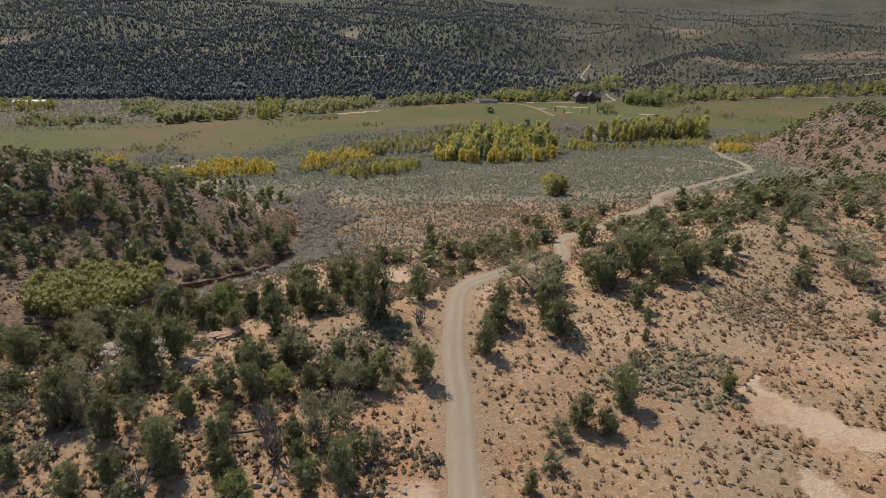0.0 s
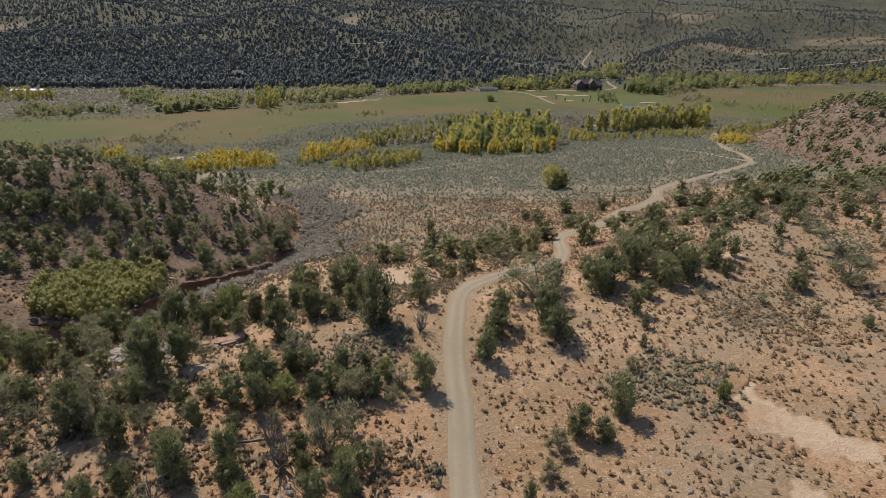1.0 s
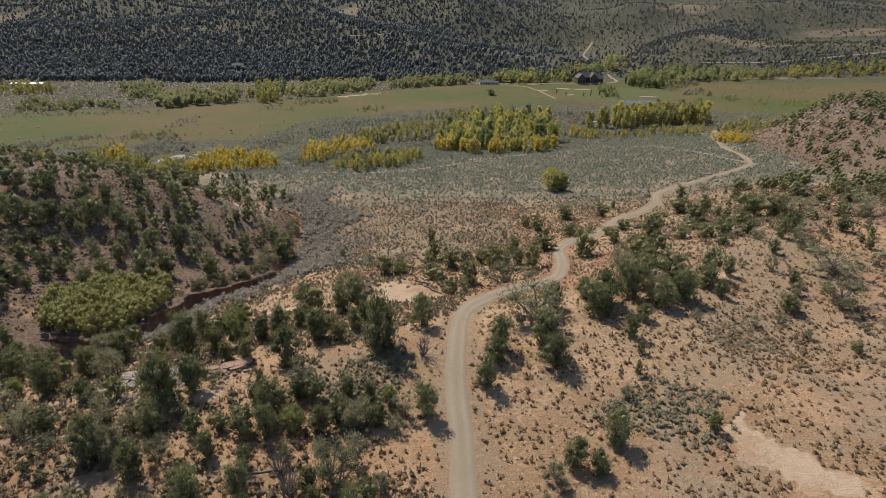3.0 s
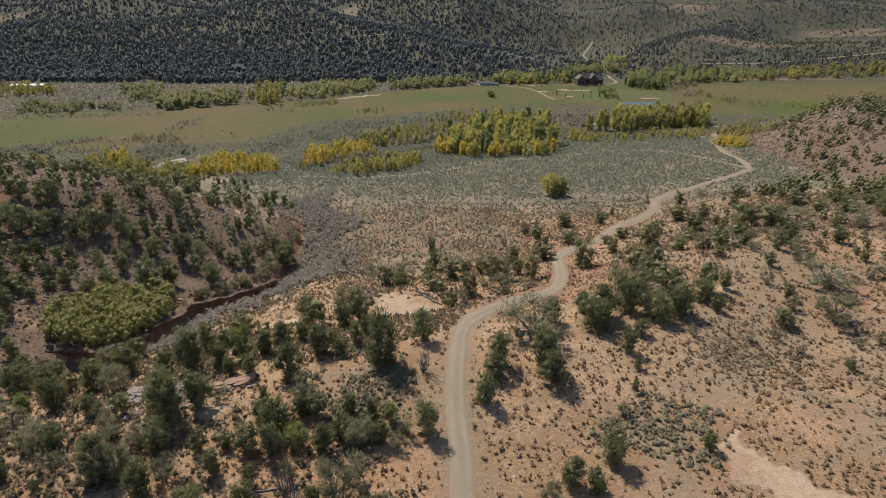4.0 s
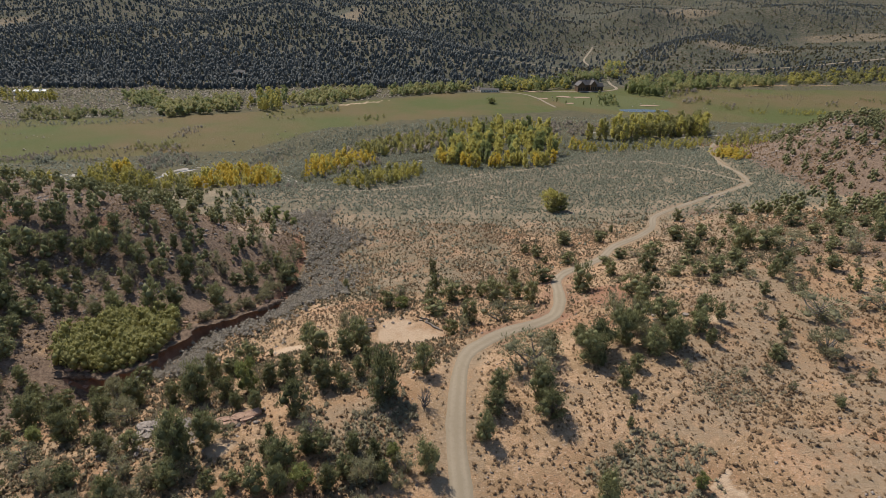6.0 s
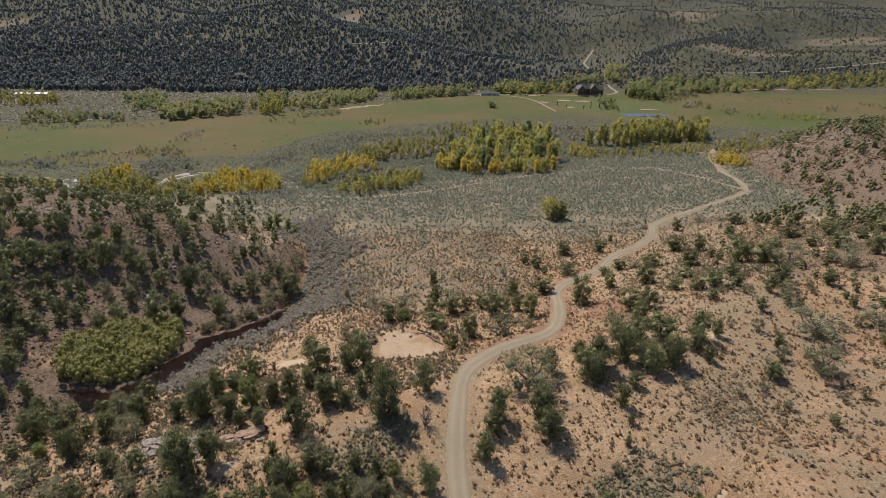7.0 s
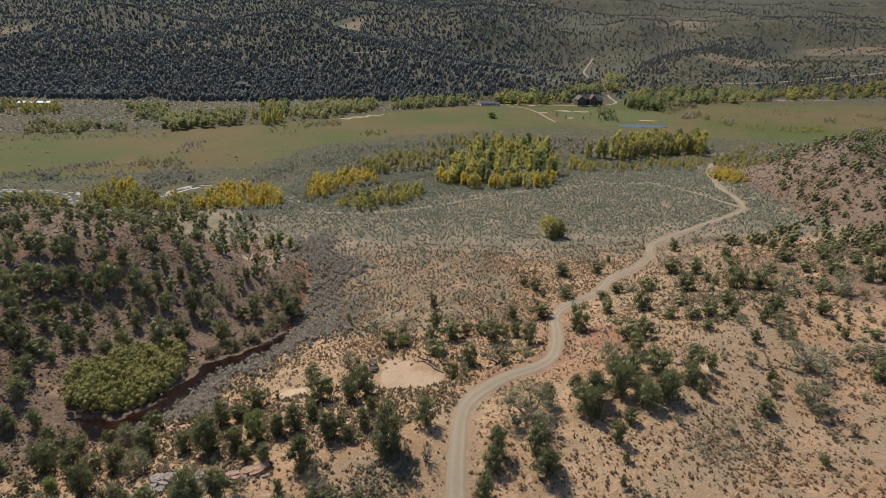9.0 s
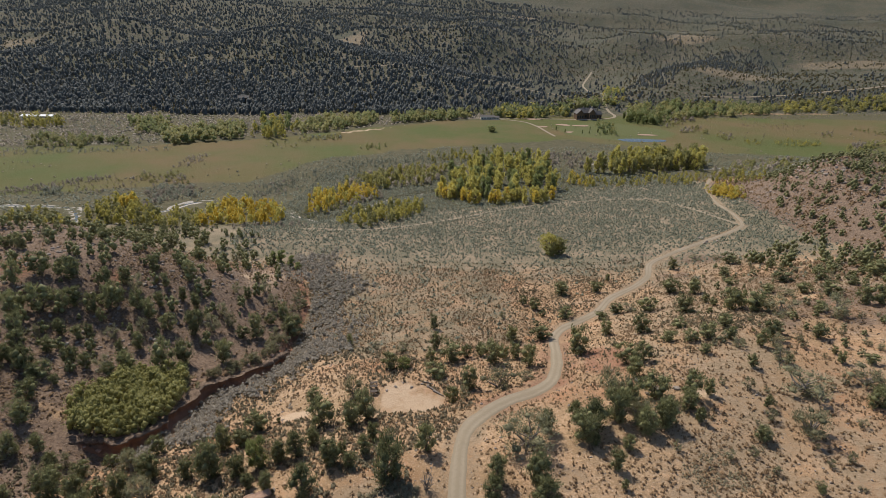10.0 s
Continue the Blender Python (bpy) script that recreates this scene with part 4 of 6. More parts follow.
JUNIPER_AT_H = [
    (-100.0, 147.3, 8.0, 3.8), (-3.5, 148.8, 5.0, 2.8), (82.6, 149.3, 2.7, 2.4), (-59.7, 149.3, 8.0, 5.4), (-88.5, 149.6, 5.2, 2.8), (-123.4, 150.6, 7.6, 6.9),
    (109.9, 150.7, 3.5, 4.5), (-115.2, 151.8, 8.1, 6.6), (-108.4, 152.8, 4.3, 2.5), (49.9, 153.2, 2.8, 4.3), (-79.1, 153.4, 5.8, 3.6), (82.2, 153.4, 3.2, 1.4),
    (-106.9, 154.5, 5.6, 3.6), (-83.8, 154.7, 5.0, 2.9), (102.5, 155.2, 3.3, 3.9), (65.1, 155.3, 4.9, 5.8), (128.4, 156.3, 3.2, 4.3), (39.3, 156.4, 4.1, 5.2),
    (-102.0, 156.7, 5.9, 5.4), (56.1, 157.7, 3.4, 4.5), (-50.7, 158.1, 7.2, 7.6), (-90.7, 158.9, 5.0, 2.9), (-58.2, 159.0, 4.6, 3.8), (32.6, 159.2, 2.3, 2.3),
]
JUNIPER_AT_I = [
    (-55.8, 164.0, 5.7, 3.9), (-79.7, 164.2, 4.2, 2.7), (-96.8, 164.6, 6.0, 3.0), (124.1, 164.9, 4.7, 4.5), (-85.7, 165.9, 6.9, 4.6), (52.9, 165.9, 3.9, 7.0),
    (30.7, 166.1, 4.3, 3.9), (114.0, 166.8, 4.0, 7.6), (85.3, 167.5, 5.8, 5.0), (-68.4, 168.4, 4.8, 3.1), (27.4, 170.3, 3.5, 2.8), (-144.3, 171.0, 5.9, 4.2),
    (99.3, 172.2, 2.6, 7.9), (79.6, 173.1, 5.4, 6.8), (-151.9, 173.2, 4.4, 3.9), (150.3, 173.2, 6.2, 7.9), (-92.8, 173.9, 4.6, 3.6), (-126.8, 179.8, 4.0, 3.6),
    (43.1, 180.5, 5.0, 7.5), (-82.9, 182.1, 3.9, 3.3), (56.4, 182.2, 4.4, 5.1), (-122.4, 182.3, 5.6, 4.5), (-70.8, 184.5, 4.0, 3.0), (-136.1, 184.8, 4.8, 3.3),
]
JUNIPER_AT_J = [
    (103.9, 184.9, 3.7, 5.5), (-93.3, 189.7, 5.5, 4.7), (123.9, 190.5, 3.8, 3.5), (160.3, 192.5, 4.8, 6.5), (64.5, 195.5, 3.0, 2.2), (78.7, 198.3, 5.5, 4.5),
    (115.2, 202.8, 4.7, 5.5), (93.5, 204.4, 5.1, 3.7), (-126.0, 205.0, 5.4, 6.4), (-141.8, 221.7, 4.9, 4.5), (-125.7, 231.4, 7.6, 6.3), (-119.9, 253.3, 7.0, 5.7),
    (-137.0, 268.6, 6.0, 4.8), (-151.9, 273.8, 6.1, 4.9), (-162.6, 279.3, 6.0, 6.8),
]
SHRUB_AT_A = [
    (10.6, 40.3, 1.8, 1.9), (-30.8, 40.5, 1.9, 1.2), (-6.7, 42.7, 2.9, 1.1), (12.3, 44.2, 2.5, 2.2), (-12.0, 44.4, 5.9, 2.5), (-32.5, 46.9, 3.4, 2.6),
    (-38.2, 47.3, 4.6, 1.8), (-5.8, 52.3, 2.3, 1.2), (-38.9, 52.7, 2.7, 2.5), (-11.4, 53.5, 4.0, 2.4), (-53.8, 53.7, 4.0, 2.9), (24.3, 57.9, 2.1, 1.3),
    (-51.9, 70.4, 4.4, 3.5), (55.7, 70.9, 1.5, 1.1), (65.5, 72.2, 1.6, 0.8), (69.5, 73.2, 2.0, 1.2), (15.4, 77.5, 7.0, 7.7), (-60.5, 81.0, 4.9, 3.1),
    (62.0, 84.2, 2.3, 1.7), (37.2, 85.2, 4.1, 4.4), (35.2, 91.1, 6.5, 4.8), (79.4, 93.2, 1.5, 1.2), (62.7, 93.8, 2.7, 1.9), (34.7, 95.1, 7.5, 4.3),
]
SHRUB_AT_B = [
    (83.3, 95.4, 2.2, 1.7), (4.3, 99.8, 3.1, 2.0), (75.3, 104.7, 3.5, 3.8), (12.8, 105.7, 5.6, 6.6), (-21.8, 106.3, 4.9, 3.5), (19.2, 108.6, 2.7, 3.0),
    (98.5, 110.4, 1.5, 1.9), (68.9, 110.9, 2.4, 2.4), (84.3, 110.9, 2.0, 1.9), (77.9, 111.0, 3.3, 3.2), (96.8, 115.8, 2.1, 1.4), (44.1, 123.9, 1.7, 1.8),
    (-110.0, 126.0, 3.8, 2.4), (103.7, 127.7, 6.0, 5.7), (-12.1, 132.4, 2.1, 3.2), (-95.2, 134.3, 4.0, 2.9), (-20.1, 135.5, 1.8, 1.6), (-88.8, 138.7, 4.6, 3.0),
    (-71.5, 146.4, 5.8, 3.2), (104.2, 149.6, 2.6, 4.2), (-68.0, 150.9, 5.4, 3.2), (-97.8, 153.2, 6.2, 2.5), (-71.9, 154.6, 4.5, 2.9), (-119.6, 156.8, 2.5, 1.8),
]
SHRUB_AT_C = [
    (60.6, 157.6, 2.7, 5.2), (19.1, 157.7, 2.4, 1.9), (-72.3, 169.1, 3.8, 2.8), (-60.2, 169.3, 4.8, 3.6), (-65.4, 177.1, 5.0, 3.3), (-145.0, 182.9, 4.3, 3.7),
    (114.0, 211.8, 2.1, 7.2), (106.8, 213.9, 2.5, 3.9), (-92.6, 221.8, 4.7, 3.5),
]
PINYON_AT_A = [
    (-17.5, 35.2, 3.6, 3.1), (32.7, 51.7, 2.6, 1.5), (-18.4, 52.8, 3.4, 3.3), (-6.8, 57.2, 3.1, 1.8), (-65.7, 67.3, 3.3, 2.6), (-33.5, 75.9, 6.3, 3.1),
    (-10.8, 120.7, 2.8, 4.2), (-70.9, 122.5, 4.1, 4.0),
]
DEAD_AT_A = [
    (-26.4, 36.3, 3.9, 0.8), (-16.2, 41.9, 5.1, 1.7), (-17.9, 44.9, 4.2, 1.4), (-3.1, 67.7, 3.8, 2.6),
]
WIDE_AT_A = [
    (66.9, 80.3, 4.9, 5.4), (73.1, 92.7, 4.9, 7.6), (87.1, 94.8, 3.5, 5.9), (92.6, 132.8, 4.7, 6.5),
]
for kinds, far_kinds, cap, groups in (
        (JUNIPERS, FAR_JUNIPERS, 9.0, (JUNIPER_AT_A, JUNIPER_AT_B, JUNIPER_AT_C, JUNIPER_AT_D, JUNIPER_AT_E, JUNIPER_AT_F, JUNIPER_AT_G, JUNIPER_AT_H, JUNIPER_AT_I, JUNIPER_AT_J,)),
        (PINYONS, PINYONS, 7.5, (PINYON_AT_A,)),
        (SHRUBS, FAR_SHRUBS, 6.0, (SHRUB_AT_A, SHRUB_AT_B, SHRUB_AT_C,)),
        (BARES, BARES, 5.0, (DEAD_AT_A,)),
        (SHRUBS, FAR_SHRUBS, 5.5, (WIDE_AT_A,))):
    for places in groups:
        for x, y, h, across in places:
            h = min(h, cap) * 1.02
            plant(kinds if y < 88 else far_kinds, x, y, h, RNG, min(2.0, max(0.8, across / h * 1.3)))
# saplings and small shrubs between them
for x, y in scatter(RNG, [(-62, 36), (-5, 34), (-5, 58), (-24, 64), (-62, 62)], 46, 3.0):
    plant(FAR_JUNIPERS if RNG.uniform() < 0.4 else FAR_SHRUBS, x, y, RNG.uniform(1.6, 4.2), RNG)
for x, y in scatter(RNG, [(-58, 60), (-14, 60), (-14, 100), (-40, 104), (-58, 84)], 14, 3.2):
    plant(FAR_JUNIPERS if RNG.uniform() < 0.35 else FAR_SHRUBS, x, y, RNG.uniform(1.0, 2.4), RNG)
for x, y in scatter(RNG, [(-118, 70), (-62, 66), (-62, 88), (-90, 88), (-118, 88)], 22, 4.2):
    plant(FAR_JUNIPERS if RNG.uniform() < 0.6 else FAR_SHRUBS, x, y, RNG.uniform(2.0, 4.5), RNG)
for x, y in scatter(RNG, [(24, 66), (95, 66), (160, 180), (120, 205), (60, 150)], 90, 4.0):
    if along(np.array(x), np.array(y), ROAD_LINE)[0] > 4:
        plant(FAR_SHRUBS, x, y, RNG.uniform(0.8, 1.9), RNG)
for x, y in scatter(RNG, [(-132, 92), (-92, 95), (-91, 108), (-88, 122), (-132, 126)], 34, 3.4):
    plant(FAR_JUNIPERS if RNG.uniform() < 0.7 else FAR_SHRUBS, x, y, RNG.uniform(2.4, 6.0), RNG)
# shrubs along the lip of the wash bank
line = np.array(WASH_LINE)
for k in range(56):
    q = RNG.uniform(8.5, len(line) - 3.01)
    i = int(q)
    (x, y), (dx, dy) = line[i] + (line[i + 1] - line[i]) * (q - i), line[i + 1] - line[i]
    off, n = RNG.uniform(1.6, 6.0), math.hypot(dx, dy)
    plant(FAR_SHRUBS, x - dy / n * off, y + dx / n * off, RNG.uniform(1.2, 3.4), RNG)
# trees of the hill beyond the wash and of the rise beside the road's far end
HILL = [(-150, 108), (-104, 108), (-72, 124), (-60, 150), (-60, 185), (-74, 214), (-96, 262), (-140, 296), (-215, 292), (-215, 150)]
spots = [q for q in scatter(RNG, HILL, 520, 2.7) if min((q[0] - o.location.x) ** 2 + (q[1] - o.location.y) ** 2 for o in PLANTED) > 8]
spots = sorted(spots, key=lambda q: q[1] - 0.35 * q[0] + RNG.uniform(0, 60))
crowns("hill_junipers", RNG, [(x, y, 1.3 + 4.8 * RNG.uniform() ** 1.6) for x, y in spots], JUNIPER, "many small dark junipers scattered over the red hill", "junipers", 8, 18, 0.036, 0.40, 0.66, 1.4, False)
EAST = [(120, 205), (140, 150), (150, 110), (230, 160), (300, 240), (330, 380), (262, 420), (222, 372), (190, 300), (175, 245)]
spots = sorted(scatter(RNG, EAST, 600, 3.0), key=lambda q: q[1])
crowns("rise_junipers", RNG, [(x, y, 1.8 + 4.6 * RNG.uniform() ** 1.2) for x, y in spots], JUNIPER, "dark junipers dotted over the rocky rise", "junipers", 8, 16, 0.036, 0.42, 0.66, 1.25, False)
SLOPE = [(60, 118), (92, 100), (128, 140), (160, 187), (128, 212), (96, 190)]
spots = [q for q in scatter(np.random.default_rng(41), SLOPE, 120, 4.0) if min((q[0] - o.location.x) ** 2 + (q[1] - o.location.y) ** 2 for o in PLANTED) > 7]
low = np.random.default_rng(42)
spots = [(x, y, 1.0 + 2.2 * low.uniform() ** 1.4) for x, y in spots if along(np.array(x), np.array(y), ROAD_LINE)[0] > 4]
crowns("slope_junipers", low, spots[::2], JUNIPER, "low dark junipers between the trees of the sandy slope", "junipers", 9, 26, 0.036, 0.44, 0.66, 1.1, False)
crowns("slope_shrubs", low, spots[1::2], OPEN_LEAF, "grey-brown shrubs between the trees of the sandy slope", "shrubs", 7, 24, 0.045, 0.5, 0.7, 0.9, False)
crowns("rise_shrubs", RNG, [(x, y, RNG.uniform(0.9, 2.4)) for x, y in scatter(RNG, [(196, 300), (232, 270), (300, 300), (320, 390), (262, 415), (222, 372)], 380, 2.2)], OPEN_LEAF, "brown and grey-green shrubs crowding the rocky rise", "shrubs", 5, 10, 0.06, 0.52, 0.85, 0.9)
# cottonwoods and willows along the creek
STANDS = [
    ("green", "yellow", 0.4, [(-4, 400), (17, 368), (44, 366), (66, 364), (86, 403), (97, 485), (74, 526), (34, 516), (2, 455)], 96, 10, 17.5, 4.6),
    ("gold", "yellow", 0.5, [(-8, 387), (17, 355), (44, 355), (66, 350), (76, 365), (44, 368), (17, 370), (-2, 400)], 34, 7, 11.5, 2.8),
    ("yellow", "olive", 0.5, [(120, 464), (150, 449), (207, 483), (228, 476), (253, 531), (185, 535), (150, 505)], 66, 12, 20, 4.6),
]
for one, two, share, corners, count, low, top, gap in STANDS:
    for x, y in scatter(RNG, corners, count, gap):
        plant(COTTONS[one] if RNG.uniform() < share else COTTONS[two], x, y, RNG.uniform(low, top), RNG, RNG.uniform(0.8, 1.1), 2.0)
# two tones, outline, count, least and greatest height, upright or rounded
PATCHES = [
    (GREEN, OLIVE, [(196, 915), (266, 931), (283, 979), (205, 959)], 50, 9, 15, False, "tall green trees behind the lodge", "trees"),
    (TWIG, SAGE, [(-481, 583), (-312, 612), (-258, 718), (-203, 767), (-83, 822), (-85, 845), (-630, 780)], 420, 1.5, 4, False, "grey-brown brush between the river trees", "brush"),
    (TWIG, OLIVE, [(-623, 771), (-84, 838), (-87, 865), (-661, 821)], 240, 2, 5.5, False, "brown and olive brush at the foot of the slope", "brush"),
    (OLIVE, TWIG, [(386, 858), (765, 968), (727, 918), (386, 837)], 120, 1.5, 3.5, False, "olive brush edging the damp meadow", "brush"),
    (OLIVE, GREEN, [(-82, 819), (71, 857), (73, 884), (-84, 842)], 90, 3, 7, False, "olive brush at the foot of the slope", "brush"),
]
PATCHES += [
    (YELLOW, OLIVE, [(-573, 705), (-528, 682), (-493, 704), (-523, 753), (-610, 753)], 90, 8, 14, True, "yellow-green cottonwoods along the far river bank", "trees"),
    (OLIVE, GREEN, [(-473, 611), (-438, 574), (-385, 576), (-397, 611), (-341, 583), (-355, 622), (-417, 644), (-483, 638)], 130, 5, 9, False, "rounded olive trees at the meadow's far edge", "trees"),
    (GREEN, OLIVE, [(-373, 670), (-330, 652), (-374, 745), (-430, 749)], 80, 8, 13, False, "green trees of the river belt", "trees"),
    (OLIVE, GREEN, [(-324, 625), (-307, 602), (-246, 642), (-255, 711), (-304, 722), (-339, 669)], 170, 8, 14, False, "olive and yellow trees of the river belt", "trees"),
    (YELLOW, GREEN, [(-235, 660), (-191, 636), (-187, 679), (-210, 766), (-257, 762)], 75, 11, 17, True, "tall yellow-green cottonwoods of the river belt", "trees"),
]
PATCHES += [
    (OLIVE, GREEN, [(-183, 672), (-136, 702), (-94, 778), (-103, 820), (-183, 783), (-201, 740)], 160, 8, 13, False, "olive autumn trees of the river belt", "trees"),
    (GREEN, OLIVE, [(-73, 766), (10, 803), (39, 827), (41, 863), (-74, 823)], 140, 9, 13, False, "dark green trees behind the meadow", "trees"),
    (GREEN, YELLOW, [(69, 830), (145, 826), (188, 851), (200, 908), (83, 889)], 120, 11, 17, False, "tall green trees beside the lodge", "trees"),
    (TWIG, SAGE, [(-465, 661), (-383, 662), (-384, 707), (-422, 783), (-529, 771)], 230, 1.8, 4, False, "grey-brown brush between the river trees", "brush"),
    (SAGE, TWIG, [(-472, 571), (-383, 573), (-303, 593), (-292, 571), (-441, 531)], 230, 1.2, 2.8, False, "grey-green brush edging the meadow", "brush"),
]
PATCHES += [
    (OLIVE, SAGE, [(-170, 634), (-127, 651), (-125, 680), (-176, 658)], 70, 2.5, 5, False, "low olive brush at the meadow's edge", "brush"),
    (GREEN, OLIVE, [(263, 813), (301, 789), (352, 838), (398, 864), (460, 883), (510, 986), (410, 987), (303, 930)], 270, 9, 15, False, "dense dark green trees beside the lawn", "trees"),
    (OLIVE, GREEN, [(463, 889), (527, 908), (581, 988), (514, 994)], 100, 8, 13, False, "olive trees of the far river belt", "trees"),
    (OLIVE, YELLOW, [(537, 909), (639, 938), (767, 972), (851, 989), (924, 1082), (837, 1070), (711, 1037), (581, 988)], 280, 8, 13, False, "yellow-olive trees of the far river belt", "trees"),
    (GREEN, YELLOW, [(267, 954), (296, 939), (335, 1039), (365, 1300)], 80, 6, 11, False, "fresh green trees in the mouth of the side canyon", "trees"),
]
PATCHES += [
    (GREEN, OLIVE, [(221, 818), (238, 782), (219, 696), (198, 711)], 40, 4, 8, False, "young green trees on the lodge lawn", "trees"),
    (TWIG, OLIVE, [(293, 757), (375, 826), (393, 869), (352, 884)], 90, 3, 6, False, "brown willow brush beside the pond", "willows"),
    (OLIVE, TWIG, [(314, 731), (346, 726), (366, 769), (335, 775)], 36, 3, 6, False, "olive bushes in the damp meadow", "brush"),
    (TWIG, OLIVE, [(347, 692), (364, 687), (379, 718), (363, 724)], 16, 3, 5.5, False, "brown bushes in the damp meadow", "brush"),
    (YELLOW, OLIVE, [(364, 662), (382, 657), (396, 682), (381, 692)], 20, 2, 4, False, "yellow-olive bushes in the damp meadow", "brush"),
]
PATCHES += [
    (OLIVE, YELLOW, [(394, 658), (445, 651), (474, 693), (420, 692)], 90, 2, 4.5, False, "yellow-olive bushes in the damp meadow", "brush"),
    (OLIVE, TWIG, [(487, 712), (502, 713), (525, 746), (512, 749)], 16, 3.5, 6, False, "olive bushes in the damp meadow", "brush"),
    (OLIVE, TWIG, [(460, 623), (494, 620), (542, 679), (500, 669)], 50, 4, 8, False, "olive bushes in the damp meadow", "brush"),
    (GREEN, OLIVE, [(569, 767), (588, 732), (608, 758), (589, 791)], 50, 1.5, 3, False, "low green brush along a meadow ditch", "brush"),
    (TWIG, OLIVE, [(422, 793), (496, 765), (530, 813), (453, 835)], 80, 1, 2.5, False, "dry brush in the damp meadow", "brush"),
]
PATCHES += [
    (OLIVE, YELLOW, [(-173, 198), (-156, 210), (-234, 319), (-254, 334), (-281, 324)], 170, 3, 6, True, "olive willows crowding the creek bank", "willows"),
    (YELLOW, OLIVE, [(-213, 300), (-226, 331), (-228, 349), (-206, 351), (-188, 334), (-164, 296)], 190, 4, 9, True, "yellow-green willows and young cottonwoods by the creek", "willows"),
    (GOLD, YELLOW, [(-218, 341), (-209, 346), (-216, 366), (-228, 365)], 24, 7, 11, True, "golden young cottonwoods by the creek", "trees"),
    (SAGE, TWIG, [(-199, 339), (-196, 370), (-183, 388), (-200, 423), (-235, 421)], 230, 2, 4.5, False, "soft blue-grey willow brush beside the creek", "willows"),
    (OLIVE, YELLOW, [(-164, 296), (-143, 294), (-147, 322), (-175, 337)], 90, 3, 6.5, True, "olive willow undergrowth along the creek", "willows"),
]
PATCHES += [
    (GOLD, YELLOW, [(-142, 294), (-128, 300), (-97, 285), (-97, 307), (-114, 350), (-139, 366), (-153, 339)], 150, 5, 10, True, "golden young cottonwoods by the creek", "trees"),
    (TWIG, SAGE, [(-120, 284), (-75, 278), (-86, 292), (-124, 298)], 80, 1.2, 2.8, False, "bare grey-brown brush along the creek", "brush"),
    (GOLD, YELLOW, [(-88, 333), (-97, 392), (-82, 405), (-57, 414), (-53, 383), (-73, 358), (-80, 322)], 120, 5, 10.5, True, "golden young cottonwoods along the creek", "trees"),
    (TWIG, OLIVE, [(-85, 313), (-102, 398), (-83, 413), (-53, 418), (-45, 387), (-66, 341)], 190, 2, 5, False, "bare grey-brown willow brush between the cottonwoods", "willows"),
    (YELLOW, OLIVE, [(-61, 293), (-41, 289), (-22, 309), (-11, 342), (-19, 360), (-41, 352), (-61, 331)], 170, 4, 8, True, "yellow-green young cottonwoods at the flat's edge", "trees"),
]
PATCHES += [
    (OLIVE, YELLOW, [(-66, 414), (-13, 437), (2, 487), (-25, 492), (-66, 452)], 170, 5, 10, True, "olive-yellow young cottonwoods along the creek", "trees"),
    (TWIG, OLIVE, [(-83, 413), (-8, 430), (1, 497), (-46, 497), (-89, 444)], 240, 2.5, 5.5, False, "bare mauve-grey willow brush between the cottonwoods", "willows"),
    (OLIVE, YELLOW, [(-18, 519), (86, 500), (103, 571), (32, 596), (-19, 561)], 110, 5, 10, True, "olive and yellow cottonwoods behind the grove", "trees"),
    (OLIVE, TWIG, [(-9, 380), (5, 357), (63, 338), (87, 382), (109, 487), (6, 491)], 170, 1.5, 4, False, "olive undergrowth of the cottonwood grove", "brush"),
    (TWIG, TWIG, [(84, 506), (135, 486), (167, 575), (105, 582)], 170, 2, 5, False, "bare mauve-grey willow brush between the cottonwoods", "willows"),
]
PATCHES += [
    (YELLOW, GOLD, [(99, 420), (114, 404), (124, 441), (109, 457)], 36, 4, 8, True, "yellow young cottonwoods at the flat's edge", "trees"),
    (YELLOW, OLIVE, [(112, 404), (140, 404), (201, 408), (228, 385), (275, 460), (225, 459), (173, 449), (122, 443)], 200, 3, 6.5, True, "low yellow-green willows edging the sage flat", "willows"),
    (OLIVE, TWIG, [(154, 464), (229, 468), (272, 546), (242, 590), (184, 547)], 120, 2, 5, False, "olive undergrowth of the cottonwoods", "brush"),
    (GOLD, YELLOW, [(183, 366), (180, 338), (187, 327), (202, 367), (204, 392)], 80, 3, 5.5, False, "golden willow thicket at the foot of the rise", "willows"),
    (OLIVE, TWIG, [(215, 426), (316, 494), (370, 566), (312, 548), (241, 481)], 160, 2.5, 6, False, "olive willow mass behind the rocky rise", "willows"),
]
PATCHES += [
    (SAGE, SAGE, [(-128, 462), (-90, 448), (-45, 487), (-7, 513), (-13, 551), (-93, 526), (-118, 486)], 380, 1.4, 3, False, "blue-grey sage and rabbitbrush in the rough pasture", "brush"),
    (SAGE, TWIG, [(-153, 427), (-132, 464), (-118, 444), (-124, 398), (-140, 388)], 170, 1.2, 2.6, False, "blue-grey sage in the rough pasture", "brush"),
    (TWIG, TWIG, [(-325, 381), (-308, 385), (-303, 414), (-282, 448), (-292, 464), (-315, 434), (-343, 403)], 230, 1.2, 3, False, "dark brown brush along a meadow ditch", "brush"),
    (OLIVE, TWIG, [(-259, 441), (-211, 430), (-222, 462), (-267, 466)], 110, 1.5, 4, False, "olive and brown brush in the pasture", "brush"),
    (TWIG, TWIG, [(-244, 480), (-235, 520), (-243, 551), (-261, 535)], 80, 1.2, 3, False, "dark brush along a meadow ditch", "brush"),
]
